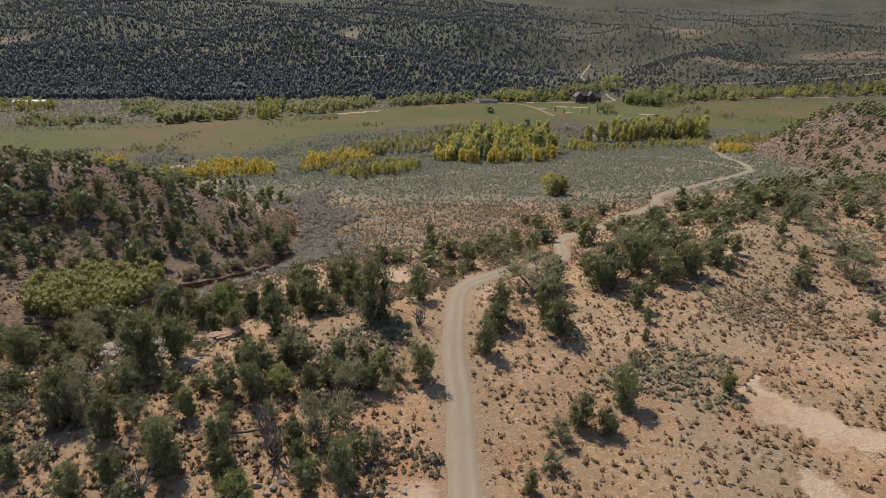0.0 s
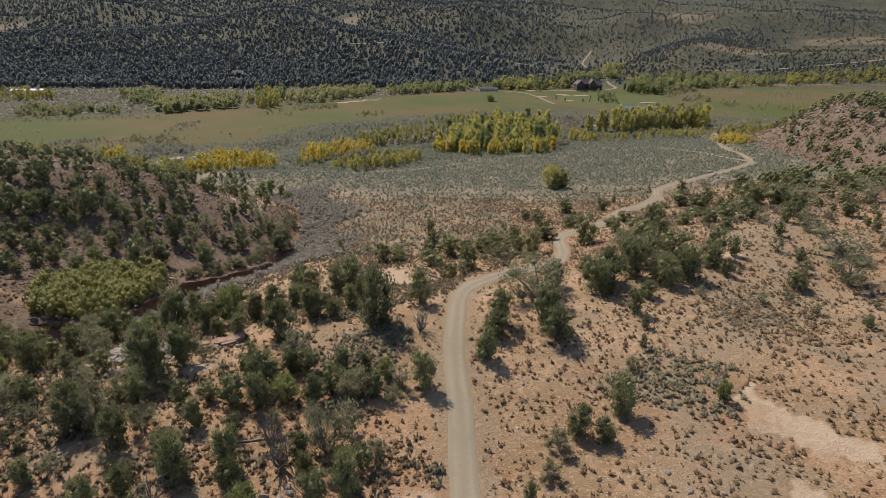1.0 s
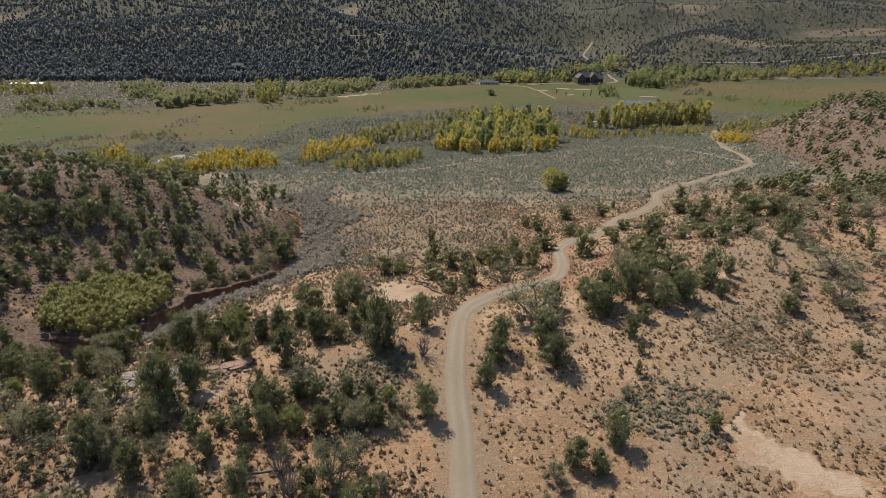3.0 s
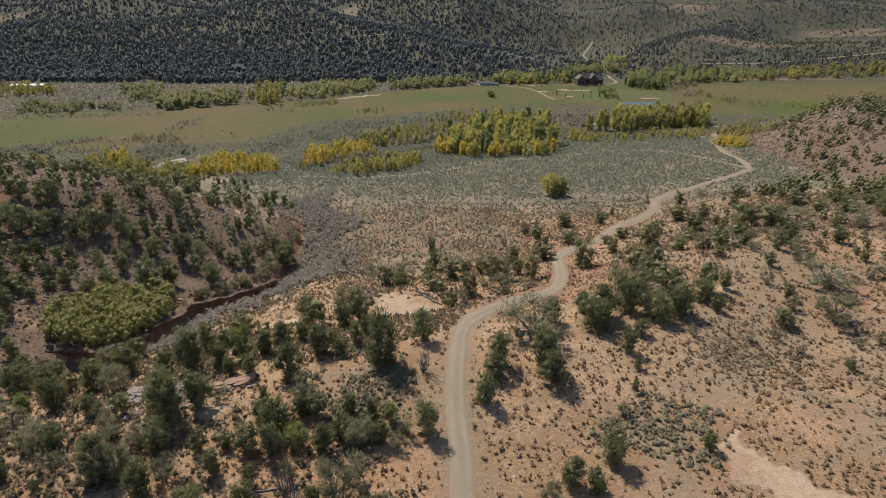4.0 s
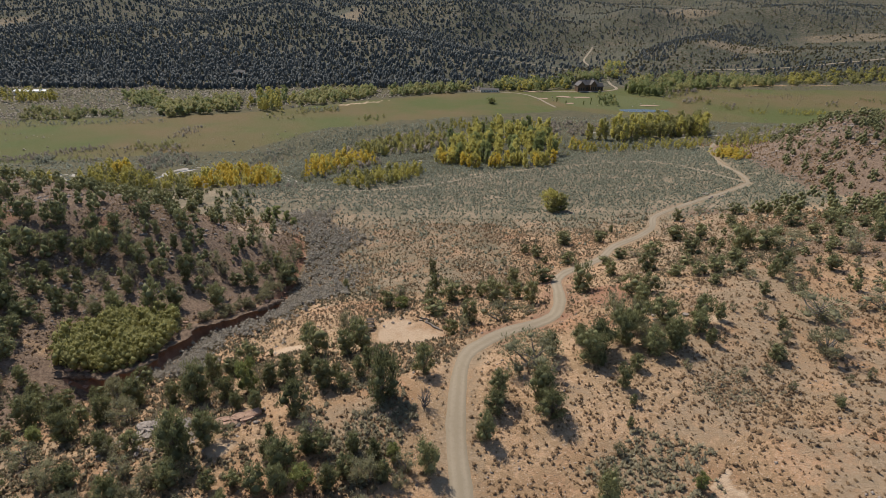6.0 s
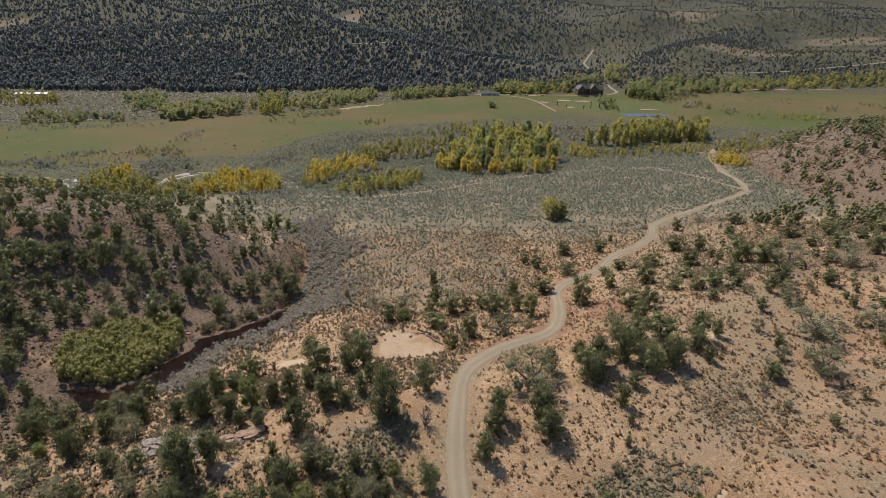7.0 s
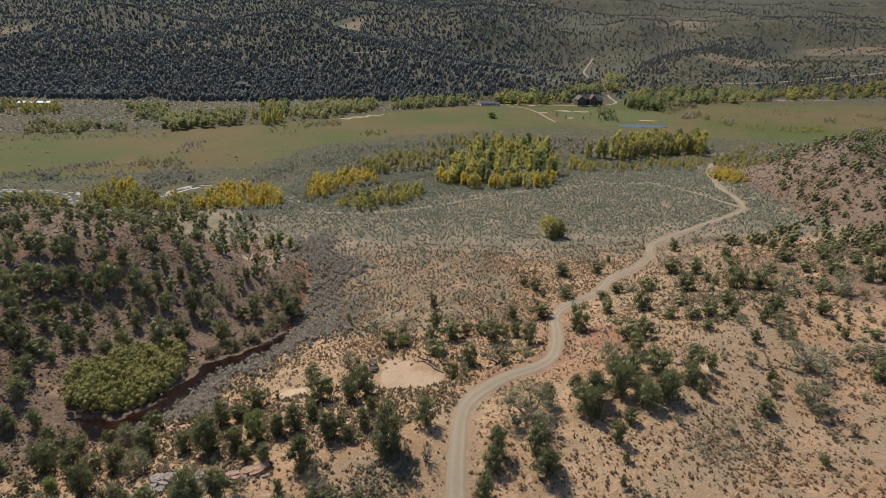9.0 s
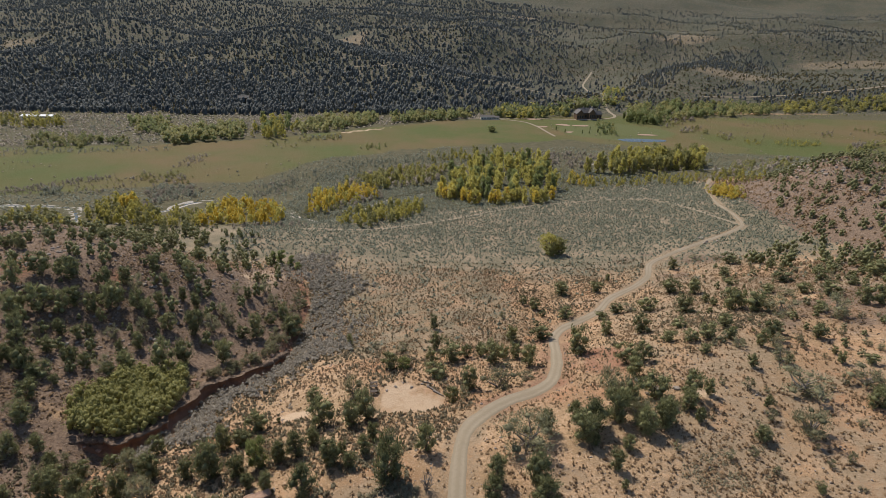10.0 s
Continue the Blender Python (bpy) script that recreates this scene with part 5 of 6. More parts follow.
PATCHES += [
    (SAGE, SAGE, [(-296, 381), (-282, 382), (-303, 414), (-312, 406)], 40, 2, 4.5, False, "pale grey brush in the pasture", "brush"),
    (GREEN, OLIVE, [(-89, 589), (-60, 598), (-62, 621), (-90, 616)], 20, 2.5, 5, False, "dark bushes standing in the meadow", "brush"),
    (OLIVE, TWIG, [(-200, 601), (-161, 585), (-171, 624), (-203, 645)], 22, 2, 4, False, "dark bushes standing in the meadow", "brush"),
    (TWIG, OLIVE, [(-281, 389), (-233, 393), (-254, 442), (-279, 444), (-290, 409)], 120, 1, 2.6, False, "brown brush in the rough pasture", "brush"),
]
for one, two, corners, count, low, top, upright, words, category in PATCHES:
    gap = min(2.6, 0.25 * (low + top))
    spots = [(x + RNG.normal() * 1.6, y + RNG.normal() * 2.4, low * 0.7 + (top - low * 0.7) * RNG.uniform() ** 1.3) for x, y in scatter(RNG, corners, count, gap)]
    cut = int(len(spots) * 0.62)
    for tone, few in ((one, spots[:cut]), (two, spots[cut:])):
        if few:
            crowns("river_trees" if category == "trees" else "creek_brush", RNG, few, tone, words, category, 7 if upright else 6, 8, 0.042 if upright else 0.05, 0.25 if upright else 0.42, 0.95, 1.7 if upright else 1.1)
plant(COTTONS["yellow"], 50.0, 239.5, 10.4, RNG, 1.7)
plant(COTTONS["olive"], 54.5, 238, 8.6, RNG, 1.6)
plant(COTTONS["olive"], 49.5, 235.5, 6.4, RNG, 1.9)
for x, y, h in ((-71, 216, 7.0), (-66, 213, 5.5), (-75, 219, 6.0), (-62, 209, 4.0)):
    plant(COTTONS["green"], x, y, h, RNG, 1.4)
plant(COTTONS["green"], 60, 718, 8.0, RNG, 2.6)
plant(COTTONS["olive"], 62, 716, 6.5, RNG, 2.6)
# the willow thicket on the terrace above the wash
THICKET = [(-87, 104), (-83, 96.5), (-77, 95.5), (-71.5, 95.5), (-68.4, 99), (-66.8, 105), (-66.4, 112), (-68, 119), (-74, 122), (-84, 119)]
crowns("willow_thicket", RNG, [(x, y, 1.6 + 4.2 * RNG.uniform() ** 1.2) for x, y in scatter(RNG, THICKET, 200, 1.2)], WILLOW, "dense olive-yellow willow thicket above the wash bank", "willows", 7, 24, 0.036, 0.46, 0.62, 1.2, False)

# low plants
def many(n, lo, hi, seed):
    r = np.random.default_rng(seed)
    return r, r.uniform(lo[0], hi[0], n), r.uniform(lo[1], hi[1], n)


r, x, y = many(140000, (-115, 24), (130, 215), 1)
keep = clear_of_roads(x, y) & ((x > -62) | (y < 92) | (x < -86)) & (r.uniform(0, 1, len(x)) < np.where(x < 0, 0.20, 0.26) + 0.62 * smooth(-0.25, 0.45, waves(x, y, 11, 41, 4))) & (zones(x, y)[3] < 0.4)
x, y = x[keep], y[keep]
size = 0.26 + 0.62 * r.uniform(0, 1, len(x)) ** 2.2
strew("scrub", r, x, y, size * 0.62, size * 1.15, 7, SCRUB, "low dry brown scrub and grass tufts on sandy soil", "scrub", 4)
r, x, y = many(52000, (-115, 26), (90, 225), 2)
keep = clear_of_roads(x, y) & (waves(x, y, 16, 43, 3) + 0.5 * smooth(14, -8, x) * smooth(120, 95, y) + 0.9 * (r.uniform(0, 1, len(x)) < 0.22 * smooth(100, 125, y)) > np.where(x < 0, 0.32, 0.42)) & ((x > -62) | (y < 88)) & (zones(x, y)[3] < 0.3)
x, y = x[keep], y[keep]
size = 0.35 + 0.75 * r.uniform(0, 1, len(x)) ** 1.4
strew("blackbrush", r, x, y, size * 0.7, size * 1.15, 10, BRUSH, "grey-olive knee-high brush between the junipers", "shrub", 4)
r, x, y = many(80000, (-110, 132), (215, 480), 3)
z_sage = zones(x, y)[1]
keep = clear_of_roads(x, y) & (r.uniform(0, 1, len(x)) < z_sage * (0.16 + 0.8 * smooth(190, 275, y + 24 * waves(x, y, 30, 45, 3))))
x, y = x[keep], y[keep]
size = 0.6 + 0.95 * r.uniform(0, 1, len(x)) ** 1.3
strew("sagebrush", r, x, y, size * 0.7, size * 1.15, 6, SAGE, "grey-green sagebrush covering the valley flat", "sagebrush", 4)
# dense patches of grey brush, and one of low olive grass, near the road
for words, corners, count, low, top, mat in (
        ("dense grey-olive brush patch beside the road", [(-21.4, 69.6), (-14.6, 76.7), (-6.6, 74.8), (-3.3, 65.5), (-3.3, 54.1), (-14.4, 54.2), (-20.3, 61.1)], 620, 0.4, 0.95, PALE_BRUSH),
        ("grey-green brush patch on the sandy slope", [(21.2, 58.0), (27.1, 62.6), (37.9, 57.5), (34.3, 50.1), (27.5, 49.5), (20.5, 52.9)], 380, 0.35, 0.95, PALE_BRUSH),
        ("low olive dry grass on the sandy slope", [(39.1, 70.6), (47.7, 77.8), (60.1, 76.9), (55.8, 68.6), (44.6, 66.3)], 800, 0.2, 0.45, PALE_BRUSH)):
    c = np.array(corners)
    r, x, y = many(count * 3, c.min(0) - 3, c.max(0) + 3, count)
    keep = inside(x + 5 * waves(x, y, 9, 97, 3), y + 5 * waves(x, y, 9, 98, 3), corners) & (waves(x, y, 5, 99, 3) > -0.25) & clear_of_roads(x, y)
    x, y = x[keep][:count], y[keep][:count]
    size = r.uniform(low, top, len(x))
    strew("brush_patch", r, x, y, size * 0.75, size * 1.15, 12, mat, words, "brush")
r, x, y = many(8600, (-75, 90), (-10, 260), 4)
d, side, share = along(x, y, WASH_LINE)
keep = (side < 0) & (d > 0.9) & (share > 0.15) & (r.uniform(0, 1, len(x)) < 0.9 * smooth(24, 7, d + 14 * waves(x, y, 12, 47, 3)))
keep |= (y > 196) & (x < -30) & (np.hypot(x + 60, (y - 212) * 0.6) < 11 + 9 * waves(x, y, 12, 48, 3)) & (r.uniform(0, 1, len(x)) < 0.4)
x, y = x[keep], y[keep]
crowns("wash_brush", r, np.stack([x, y, 0.9 + 1.3 * r.uniform(0, 1, len(x)) ** 1.3], -1), WASH_LEAF, "dense silver-grey brush filling the dry wash", "shrub", 4, 14, 0.075, 0.58, 0.8, 0.9)
r, x, y = many(19000, (-215, 100), (-58, 300), 5)
d, side, share = along(x, y, WASH_LINE)
keep = (((side > 0) & (d > 0.8)) | (d > 25)) & (zones(x, y)[8] > 0.2) & (r.uniform(0, 1, len(x)) < 0.25 + 0.7 * smooth(-0.3, 0.4, waves(x, y, 14, 67, 3)))
keep |= (side > 0) & (d > 0.6) & (d < 6) & (share > 0.4) & (r.uniform(0, 1, len(x)) < 0.9)
d, x, y = d[keep], x[keep], y[keep]
size = (0.3 + 0.8 * r.uniform(0, 1, len(x)) ** 1.8) * np.where(d < 6, 1.7, 1.0)
strew("hill_scrub", r, x, y, size * 0.85, size * 1.1, 6, SCRUB, "brown scrub on the red hill above the wash", "scrub")
r, x, y = many(26000, (125, 110), (340, 440), 13)
keep = clear_of_roads(x, y) & (zones(x, y)[1] < 0.4) & (r.uniform(0, 1, len(x)) < 0.2 + 0.75 * smooth(-0.3, 0.4, waves(x, y, 18, 69, 3)))
x, y = x[keep], y[keep]
size = 0.5 + 1.3 * r.uniform(0, 1, len(x)) ** 1.5
strew("rise_scrub", r, x, y, size * 0.8, size * 1.2, 8, SCRUB, "brown scrub and grass on the rocky rise", "scrub")


def far_wood(name, seed, x, y, high, wide, material, label, category):
    """Far trees by the thousand: ragged cones with an uneven skirt."""
    r = np.random.default_rng(seed)
    n, sides = len(x), 3
    z = ground_z(x, y)
    turn = np.arange(sides)[None, :] * (2 * math.pi / sides) + r.uniform(0, 6.3, (n, 1))
    low = wide[:, None] * 0.5 * r.uniform(0.6, 1.25, (n, sides))
    ring = np.stack([x[:, None] + np.cos(turn) * low, y[:, None] + np.sin(turn) * low, z[:, None] + high[:, None] * r.uniform(-0.08, 0.22, (n, sides))], -1)
    lean = turn + 0.6
    up = wide[:, None] * 0.5 * r.uniform(0.35, 0.85, (n, sides))
    ring2 = np.stack([x[:, None] + np.cos(lean) * up, y[:, None] + np.sin(lean) * up, z[:, None] + high[:, None] * r.uniform(0.55, 0.85, (n, sides))], -1)
    top = np.stack([x + r.normal(size=n) * wide * 0.08, y + r.normal(size=n) * wide * 0.08, z + high], -1)[:, None, :]
    v = np.concatenate([ring, ring2, top], 1).reshape(-1, 3)
    k = np.arange(sides)
    q = (k + 1) % sides
    f = np.concatenate([np.stack([k, q, q + 3], 1), np.stack([k, q + 3, k + 3], 1), np.stack([k + 3, q + 3, np.full(3, 6)], 1)])
    faces = (np.arange(n)[:, None, None] * 7 + f[None]).reshape(-1, 3)
    return tagged(new(name, mesh_of(name, v, faces, material, False)), label, category, kind="stuff")


# grey brush between the river trees
r, x, y = many(15000, (-720, 560), (60, 860), 17)
edge = np.interp(x, (-900, -454, -312, -200, -111, 0, 120), (548, 580, 614, 662, 728, 803, 843))
keep = (y > edge) & (r.uniform(0, 1, len(x)) < 0.35 + 0.6 * smooth(-0.2, 0.3, waves(x, y, 60, 79, 3)))
x, y = x[keep], y[keep]
size = r.uniform(1.4, 3.4, len(x))
strew("river_brush", r, x, y, size * 0.7, size * 1.3, 6, TWIG, "grey-brown brush filling the river belt", "brush")
# brush of the pasture between creek and meadow
r, x, y = many(26000, (-420, 330), (420, 640), 9)
zs = zones(x, y)
keep = (zs[7] > 0.6) & (zs[0] < 0.35) & (waves(x, y, 45, 63, 3) > -0.12)
x, y = x[keep], y[keep]
size = r.uniform(0.8, 1.9, len(x))
strew("pasture_brush", r, x, y, size * 0.7, size * 1.3, 5, SAGE, "blue-grey sage and rabbitbrush in the rough pasture", "brush")
r, x, y = many(1500, (-600, 380), (700, 780), 10)
keep = (zones(x, y)[0] > 0.5) & (waves(x, y, 90, 65, 4) > 0.1)
x, y = x[keep], y[keep]
size = r.uniform(1.0, 2.6, len(x))
strew("meadow_brush", r, x, y, size * 0.7, size * 1.3, 7, GREY_LEAF, "dark low bushes dotted over the meadow", "brush")
# the wooded slope across the valley: dense to the west, a wooded spur and open ground to the east
SPUR = [(348, 1114), (513, 1443), (714, 1619), (871, 1622), (870, 1513), (625, 1261), (499, 1221), (406, 1075)]
OPEN_GROUND = [[(757, 1275), (1046, 1361), (1200, 1578), (935, 1564)], [(-1098, 1421), (-1069, 1514), (-1140, 1609), (-1135, 1475)], [(-297, 1489), (-212, 1562), (-263, 1818), (-353, 1828)], [(523, 1165), (710, 1168), (834, 1405), (593, 1246)]]
r = np.random.default_rng(6)
far_y = 815 + 2430 * r.uniform(0, 1, 150000) ** 1.55
far_x = r.uniform(-1, 1, 150000) * (0.92 * far_y + 100)
dense = waves(far_x, far_y, 240, 51, 4)
west = smooth(330, -60, far_x - 0.18 * (far_y - 1000))
share = np.clip(0.30 + 0.8 * dense + 0.78 * west, 0.05, 0.98)
share = np.where(inside(far_x + 25 * dense, far_y + 25 * dense, SPUR), 0.9, share)
for corners in OPEN_GROUND:
    share = np.where(inside(far_x + 40 * dense, far_y + 40 * dense, corners), 0.04, share)
foot = 815 + np.clip(0.3 * far_x, -20, 150)
keep = r.uniform(0, 1, len(far_x)) < share * smooth(-20, 70, far_y - foot + 50 * waves(far_x, far_y, 70, 74, 3))
keep &= (far_y + 75 * waves(far_x, far_y, 110, 73, 3) > foot + 15) & (along(far_x, far_y, DRIVE_LINE)[0] > 9) & (along(far_x, far_y, SLOPE_TRACK)[0] > 8)
far_x, far_y = far_x[keep][:42000], far_y[keep][:42000]
h = r.uniform(4.5, 10.5, len(far_x)) * (0.7 + 0.3 * smooth(400, 0, far_x - 0.18 * (far_y - 1000))) * (1 + 0.35 * smooth(1500, 3000, far_y))
far_wood("distant_woodland", 7, far_x, far_y, h, h * r.uniform(0.6, 1.0, len(h)), HAZED_FAR_TREE, "dark pinyon and juniper woodland on the far slope, haze painted into its colour", "woodland")
far_y = 815 + 2000 * r.uniform(0, 1, 34000) ** 1.6
far_x = r.uniform(-1, 1, 34000) * (0.92 * far_y + 100)
keep = (waves(far_x, far_y, 150, 53, 3) + 0.3 * smooth(0, 600, far_x) > 0.06) & (along(far_x, far_y, DRIVE_LINE)[0] > 7) & (far_y > 850 + np.clip(0.3 * far_x, -20, 140))
far_x, far_y = far_x[keep], far_y[keep]
h = r.uniform(1.5, 4, len(far_x))
far_wood("distant_oak_brush", 8, far_x, far_y, h, h * 1.6, FAR_OAK, "rusty and olive scrub oak on the far slope", "brush")
# ---------------------------------------------------------------- stones
def stone_mesh(seed, flat, material):
    rng = np.random.default_rng(seed)
    bm = bmesh.new()
    bmesh.ops.create_icosphere(bm, subdivisions=2, radius=0.5)
    cuts = rng.normal(size=(11, 3))
    cuts /= np.linalg.norm(cuts, axis=1)[:, None]
    for v in bm.verts:
        p = np.array(v.co)
        for c in cuts:
            over = float(p @ c) - 0.30
            if over > 0:
                p = p - c * over
        v.co = (p[0] * 1.25, p[1], (p[2]) * flat)
    me = bpy.data.meshes.new("boulder")
    bm.to_mesh(me)
    bm.free()
    me.materials.append(material)
    return me


STONES = [stone_mesh(300 + k, 0.6 + 0.1 * (k % 3), STONE) for k in range(4)]
RED_STONES = [stone_mesh(310 + k, 0.55 + 0.1 * (k % 2), RED_STONE) for k in range(4)]


def boulder(x, y, size, rng, meshes, label, group):
    ob = new("boulder", meshes[int(rng.integers(len(meshes)))])
    ob.matrix_basis = pose(x, y, float(ground_z(x, y)) + 0.12 * size, rng.normal() * 9, rng.normal() * 9, rng.uniform(0, 360)) @ Matrix.Diagonal((size, size * rng.uniform(0.7, 1.0), size * rng.uniform(0.7, 1.0), 1))
    return tagged(ob, label, "boulder", group)


SR = np.random.default_rng(77)
for cx, cy, spread, count, low, top in ((-49, 63, 3.6, 18, 0.5, 1.6), (-44, 60, 3.5, 12, 0.4, 1.2), (-37, 63, 3.5, 18, 0.4, 1.3), (-32, 66, 3.5, 10, 0.4, 1.2), (-10, 42, 1.6, 6, 0.5, 1.2), (-15, 38, 2.0, 7, 0.6, 1.6), (-4, 38, 2.2, 14, 0.3, 0.8), (44, 95, 3, 9, 0.8, 2.0), (26, 89, 2.5, 6, 0.6, 1.6)):
    for k in range(count):
        boulder(cx + SR.normal() * spread * 0.5, cy + SR.normal() * spread * 0.5, low + (top - low) * SR.uniform() ** 1.7, SR, STONES, "weathered grey sandstone boulder half sunk in the slope", "boulders of the outcrops")
for cx, cy, spread, count, low, top in ((238, 352, 13, 44, 1.5, 4.2), (226, 338, 14, 30, 1.3, 3.4), (225, 315, 16, 30, 1.2, 3.2), (210, 290, 16, 26, 1.0, 2.6), (205, 320, 12, 16, 1.0, 2.4), (240, 285, 18, 26, 1.0, 2.4), (128, 246, 6, 5, 1.2, 3.0)):
    for k in range(count):
        boulder(cx + SR.normal() * spread * 0.6, cy + SR.normal() * spread * 0.6, SR.uniform(low, top), SR, STONES if SR.uniform() < 0.6 else RED_STONES, "angular sandstone block on the rocky rise", "blocks of the rocky rise")


def slab_mesh(seed, material):
    rng = np.random.default_rng(seed)
    bm = bmesh.new()
    bmesh.ops.create_cube(bm, size=1.0)
    bmesh.ops.subdivide_edges(bm, edges=bm.edges[:], cuts=2, use_grid_fill=True)
    for v in bm.verts:
        round_off = 1 - 0.22 * (abs(v.co.x) * abs(v.co.y) * 4) ** 2
        v.co = (v.co.x * round_off + rng.normal() * 0.05, v.co.y * round_off + rng.normal() * 0.05, v.co.z * 0.62 + rng.normal() * 0.03)
    me = bpy.data.meshes.new("slab")
    bm.to_mesh(me)
    bm.free()
    me.materials.append(material)
    return me


GREY_SLABS = [slab_mesh(330 + k, STONE) for k in range(4)]
RED_SLABS = [slab_mesh(340 + k, RED_STONE) for k in range(4)]


def outcrop(x, y, wide, layers, turn, seed, meshes, label):
    """Weathered ledges: rows of thick slabs, each row set back above the last."""
    rng = np.random.default_rng(seed)
    root = new("rock_outcrop")
    tagged(root, label, "rock outcrop", "layered ledges of the bench")
    c, s = math.cos(radians(turn)), math.sin(radians(turn))
    for k in range(layers):
        across = -wide / 2 + rng.uniform(0, 0.6)
        while across < wide / 2:
            long = rng.uniform(1.1, 2.6)
            deep, thick = rng.uniform(1.0, 1.7), rng.uniform(0.7, 1.1)
            u, w = across + long / 2, k * 0.75 + rng.normal() * 0.2
            wx, wy = x + u * c - w * s, y + u * s + w * c
            z = float(ground_z(wx, wy)) - float(ground_z(x, y)) + 0.1 + 0.20 * k
            slab = new("slab", meshes[int(rng.integers(4))])
            slab.parent = root
            slab.matrix_basis = pose(u * c - w * s, u * s + w * c, z, rng.normal() * 9, rng.normal() * 8, turn + rng.normal() * 18) @ Matrix.Diagonal((long, deep, thick, 1))
            across += long * rng.uniform(0.85, 1.25)
    root.matrix_basis = pose(x, y, float(ground_z(x, y)))


outcrop(-46.0, 63.0, 3.0, 5, 4, 5, GREY_SLABS, "layered pale grey sandstone ledges among the junipers")
outcrop(-32.6, 64.6, 5.0, 3, 20, 9, RED_SLABS, "low pinkish sandstone ledge below the junipers")
outcrop(-40.5, 63.8, 2.2, 3, 8, 13, GREY_SLABS, "broken grey sandstone ledge among the junipers")
line = np.array(WASH_LINE)
for k in range(46):
    q = SR.uniform(3, len(line) - 1.01)
    i = int(q)
    x, y = line[i] + (line[i + 1] - line[i]) * (q - i)
    dx, dy = line[i + 1] - line[i]
    n = math.hypot(dx, dy)
    off = SR.uniform(0.6, 4.5)
    boulder(x - dy / n * off, y + dx / n * off, SR.uniform(0.7, 2.0), SR, RED_STONES, "broken red sandstone ledge above the wash", "ledges of the wash bank")
r, x, y = many(5200, (-70, 26), (110, 130), 12)
keep = clear_of_roads(x, y) & (waves(x, y, 9, 71, 3) > 0.12)
r2, x2, y2 = many(9000, (150, 130), (330, 420), 15)
r3, x3, y3 = many(4000, (-200, 110), (-62, 270), 16)
keep2 = (zones(x2, y2)[8] > 0.4) & (waves(x2, y2, 25, 75, 3) > -0.05)
keep3 = (zones(x3, y3)[8] > 0.3) & (waves(x3, y3, 20, 77, 3) > -0.05)
x, y = np.concatenate([x[keep], x2[keep2], x3[keep3]]), np.concatenate([y[keep], y2[keep2], y3[keep3]])
size = (0.10 + 0.32 * r.uniform(0, 1, len(x)) ** 3) * np.where((x > 130) | (x < -75), 2.6, 1.0)
turns = r.uniform(0, 6.3, len(x))
knob = OCTA_V[None] * r.uniform(0.7, 1.3, (len(x), len(OCTA_V), 1)) * size[:, None, None] * np.array([1.1, 0.8, 0.6])
rx = knob[..., 0] * np.cos(turns)[:, None] - knob[..., 1] * np.sin(turns)[:, None]
ry = knob[..., 0] * np.sin(turns)[:, None] + knob[..., 1] * np.cos(turns)[:, None]
v = np.stack([rx + x[:, None], ry + y[:, None], knob[..., 2] + ground_z(x, y)[:, None] + 0.03], -1).reshape(-1, 3)
f = (np.arange(len(x))[:, None, None] * len(OCTA_V) + OCTA_F[None]).reshape(-1, 3)
tagged(new("rubble", mesh_of("rubble", v, f, STONE, False)), "small loose sandstone rubble on the slope", "stones", kind="stuff")

# ---------------------------------------------------------------- the levelled pad: tables, fire ring, edging stones, logs
def box(bm, sx, sy, sz, x=0, y=0, z=0, bevel=0.01):
    got = bmesh.ops.create_cube(bm, size=1.0)["verts"]
    bmesh.ops.scale(bm, verts=got, vec=(sx, sy, sz))
    bmesh.ops.translate(bm, verts=got, vec=(x, y, z))
    if bevel:
        bmesh.ops.bevel(bm, geom=list({e for v in got for e in v.link_edges}), offset=bevel, segments=1, affect="EDGES")
    return got


def solid(name, material, *boxes):
    bm = bmesh.new()
    for b in boxes:
        box(bm, *b)
    me = bpy.data.meshes.new(name)
    bm.to_mesh(me)
    bm.free()
    me.materials.append(material)
    return me


def picnic_table(x, y, turn):
    root = new("picnic_table")
    tagged(root, "dark weathered timber picnic table on the levelled pad", "picnic table", "tables on the pad")
    part("tabletop", solid("tabletop", OLD_WOOD, *[(1.8, 0.14, 0.04, 0, -0.3 + 0.15 * k, 0.74) for k in range(5)]), root)
    for s in (-1, 1):
        part("bench", solid("bench", OLD_WOOD, *[(1.8, 0.13, 0.04, 0, s * (0.66 + 0.14 * k), 0.44) for k in range(2)]), root)
        part("trestle", solid("trestle", OLD_WOOD, (0.09, 1.5, 0.09, s * 0.65, 0, 0.39), (0.09, 0.7, 0.09, s * 0.65, 0, 0.69), (0.09, 0.1, 0.75, s * 0.65, -0.3, 0.36), (0.09, 0.1, 0.75, s * 0.65, 0.3, 0.36)), root)
    root.matrix_basis = pose(x, y, float(ground_z(x, y)), 0, 0, turn)


picnic_table(-17.3, 110.0, 8)
picnic_table(-16.9, 106.0, 4)
picnic_table(-17.1, 108.0, 6)
for x, y, size in ((-13.9, 107.3, 0.9), (-12.0, 108.8, 0.9), (-8.1, 108.6, 1.0), (-17.3, 104.2, 0.7), (-5.5, 110.0, 0.9), (-4.2, 109.2, 1.1), (-10.2, 110.4, 0.6)):
    boulder(x, y, size, SR, STONES, "dark boulder edging the levelled pad", "stones edging the pad")


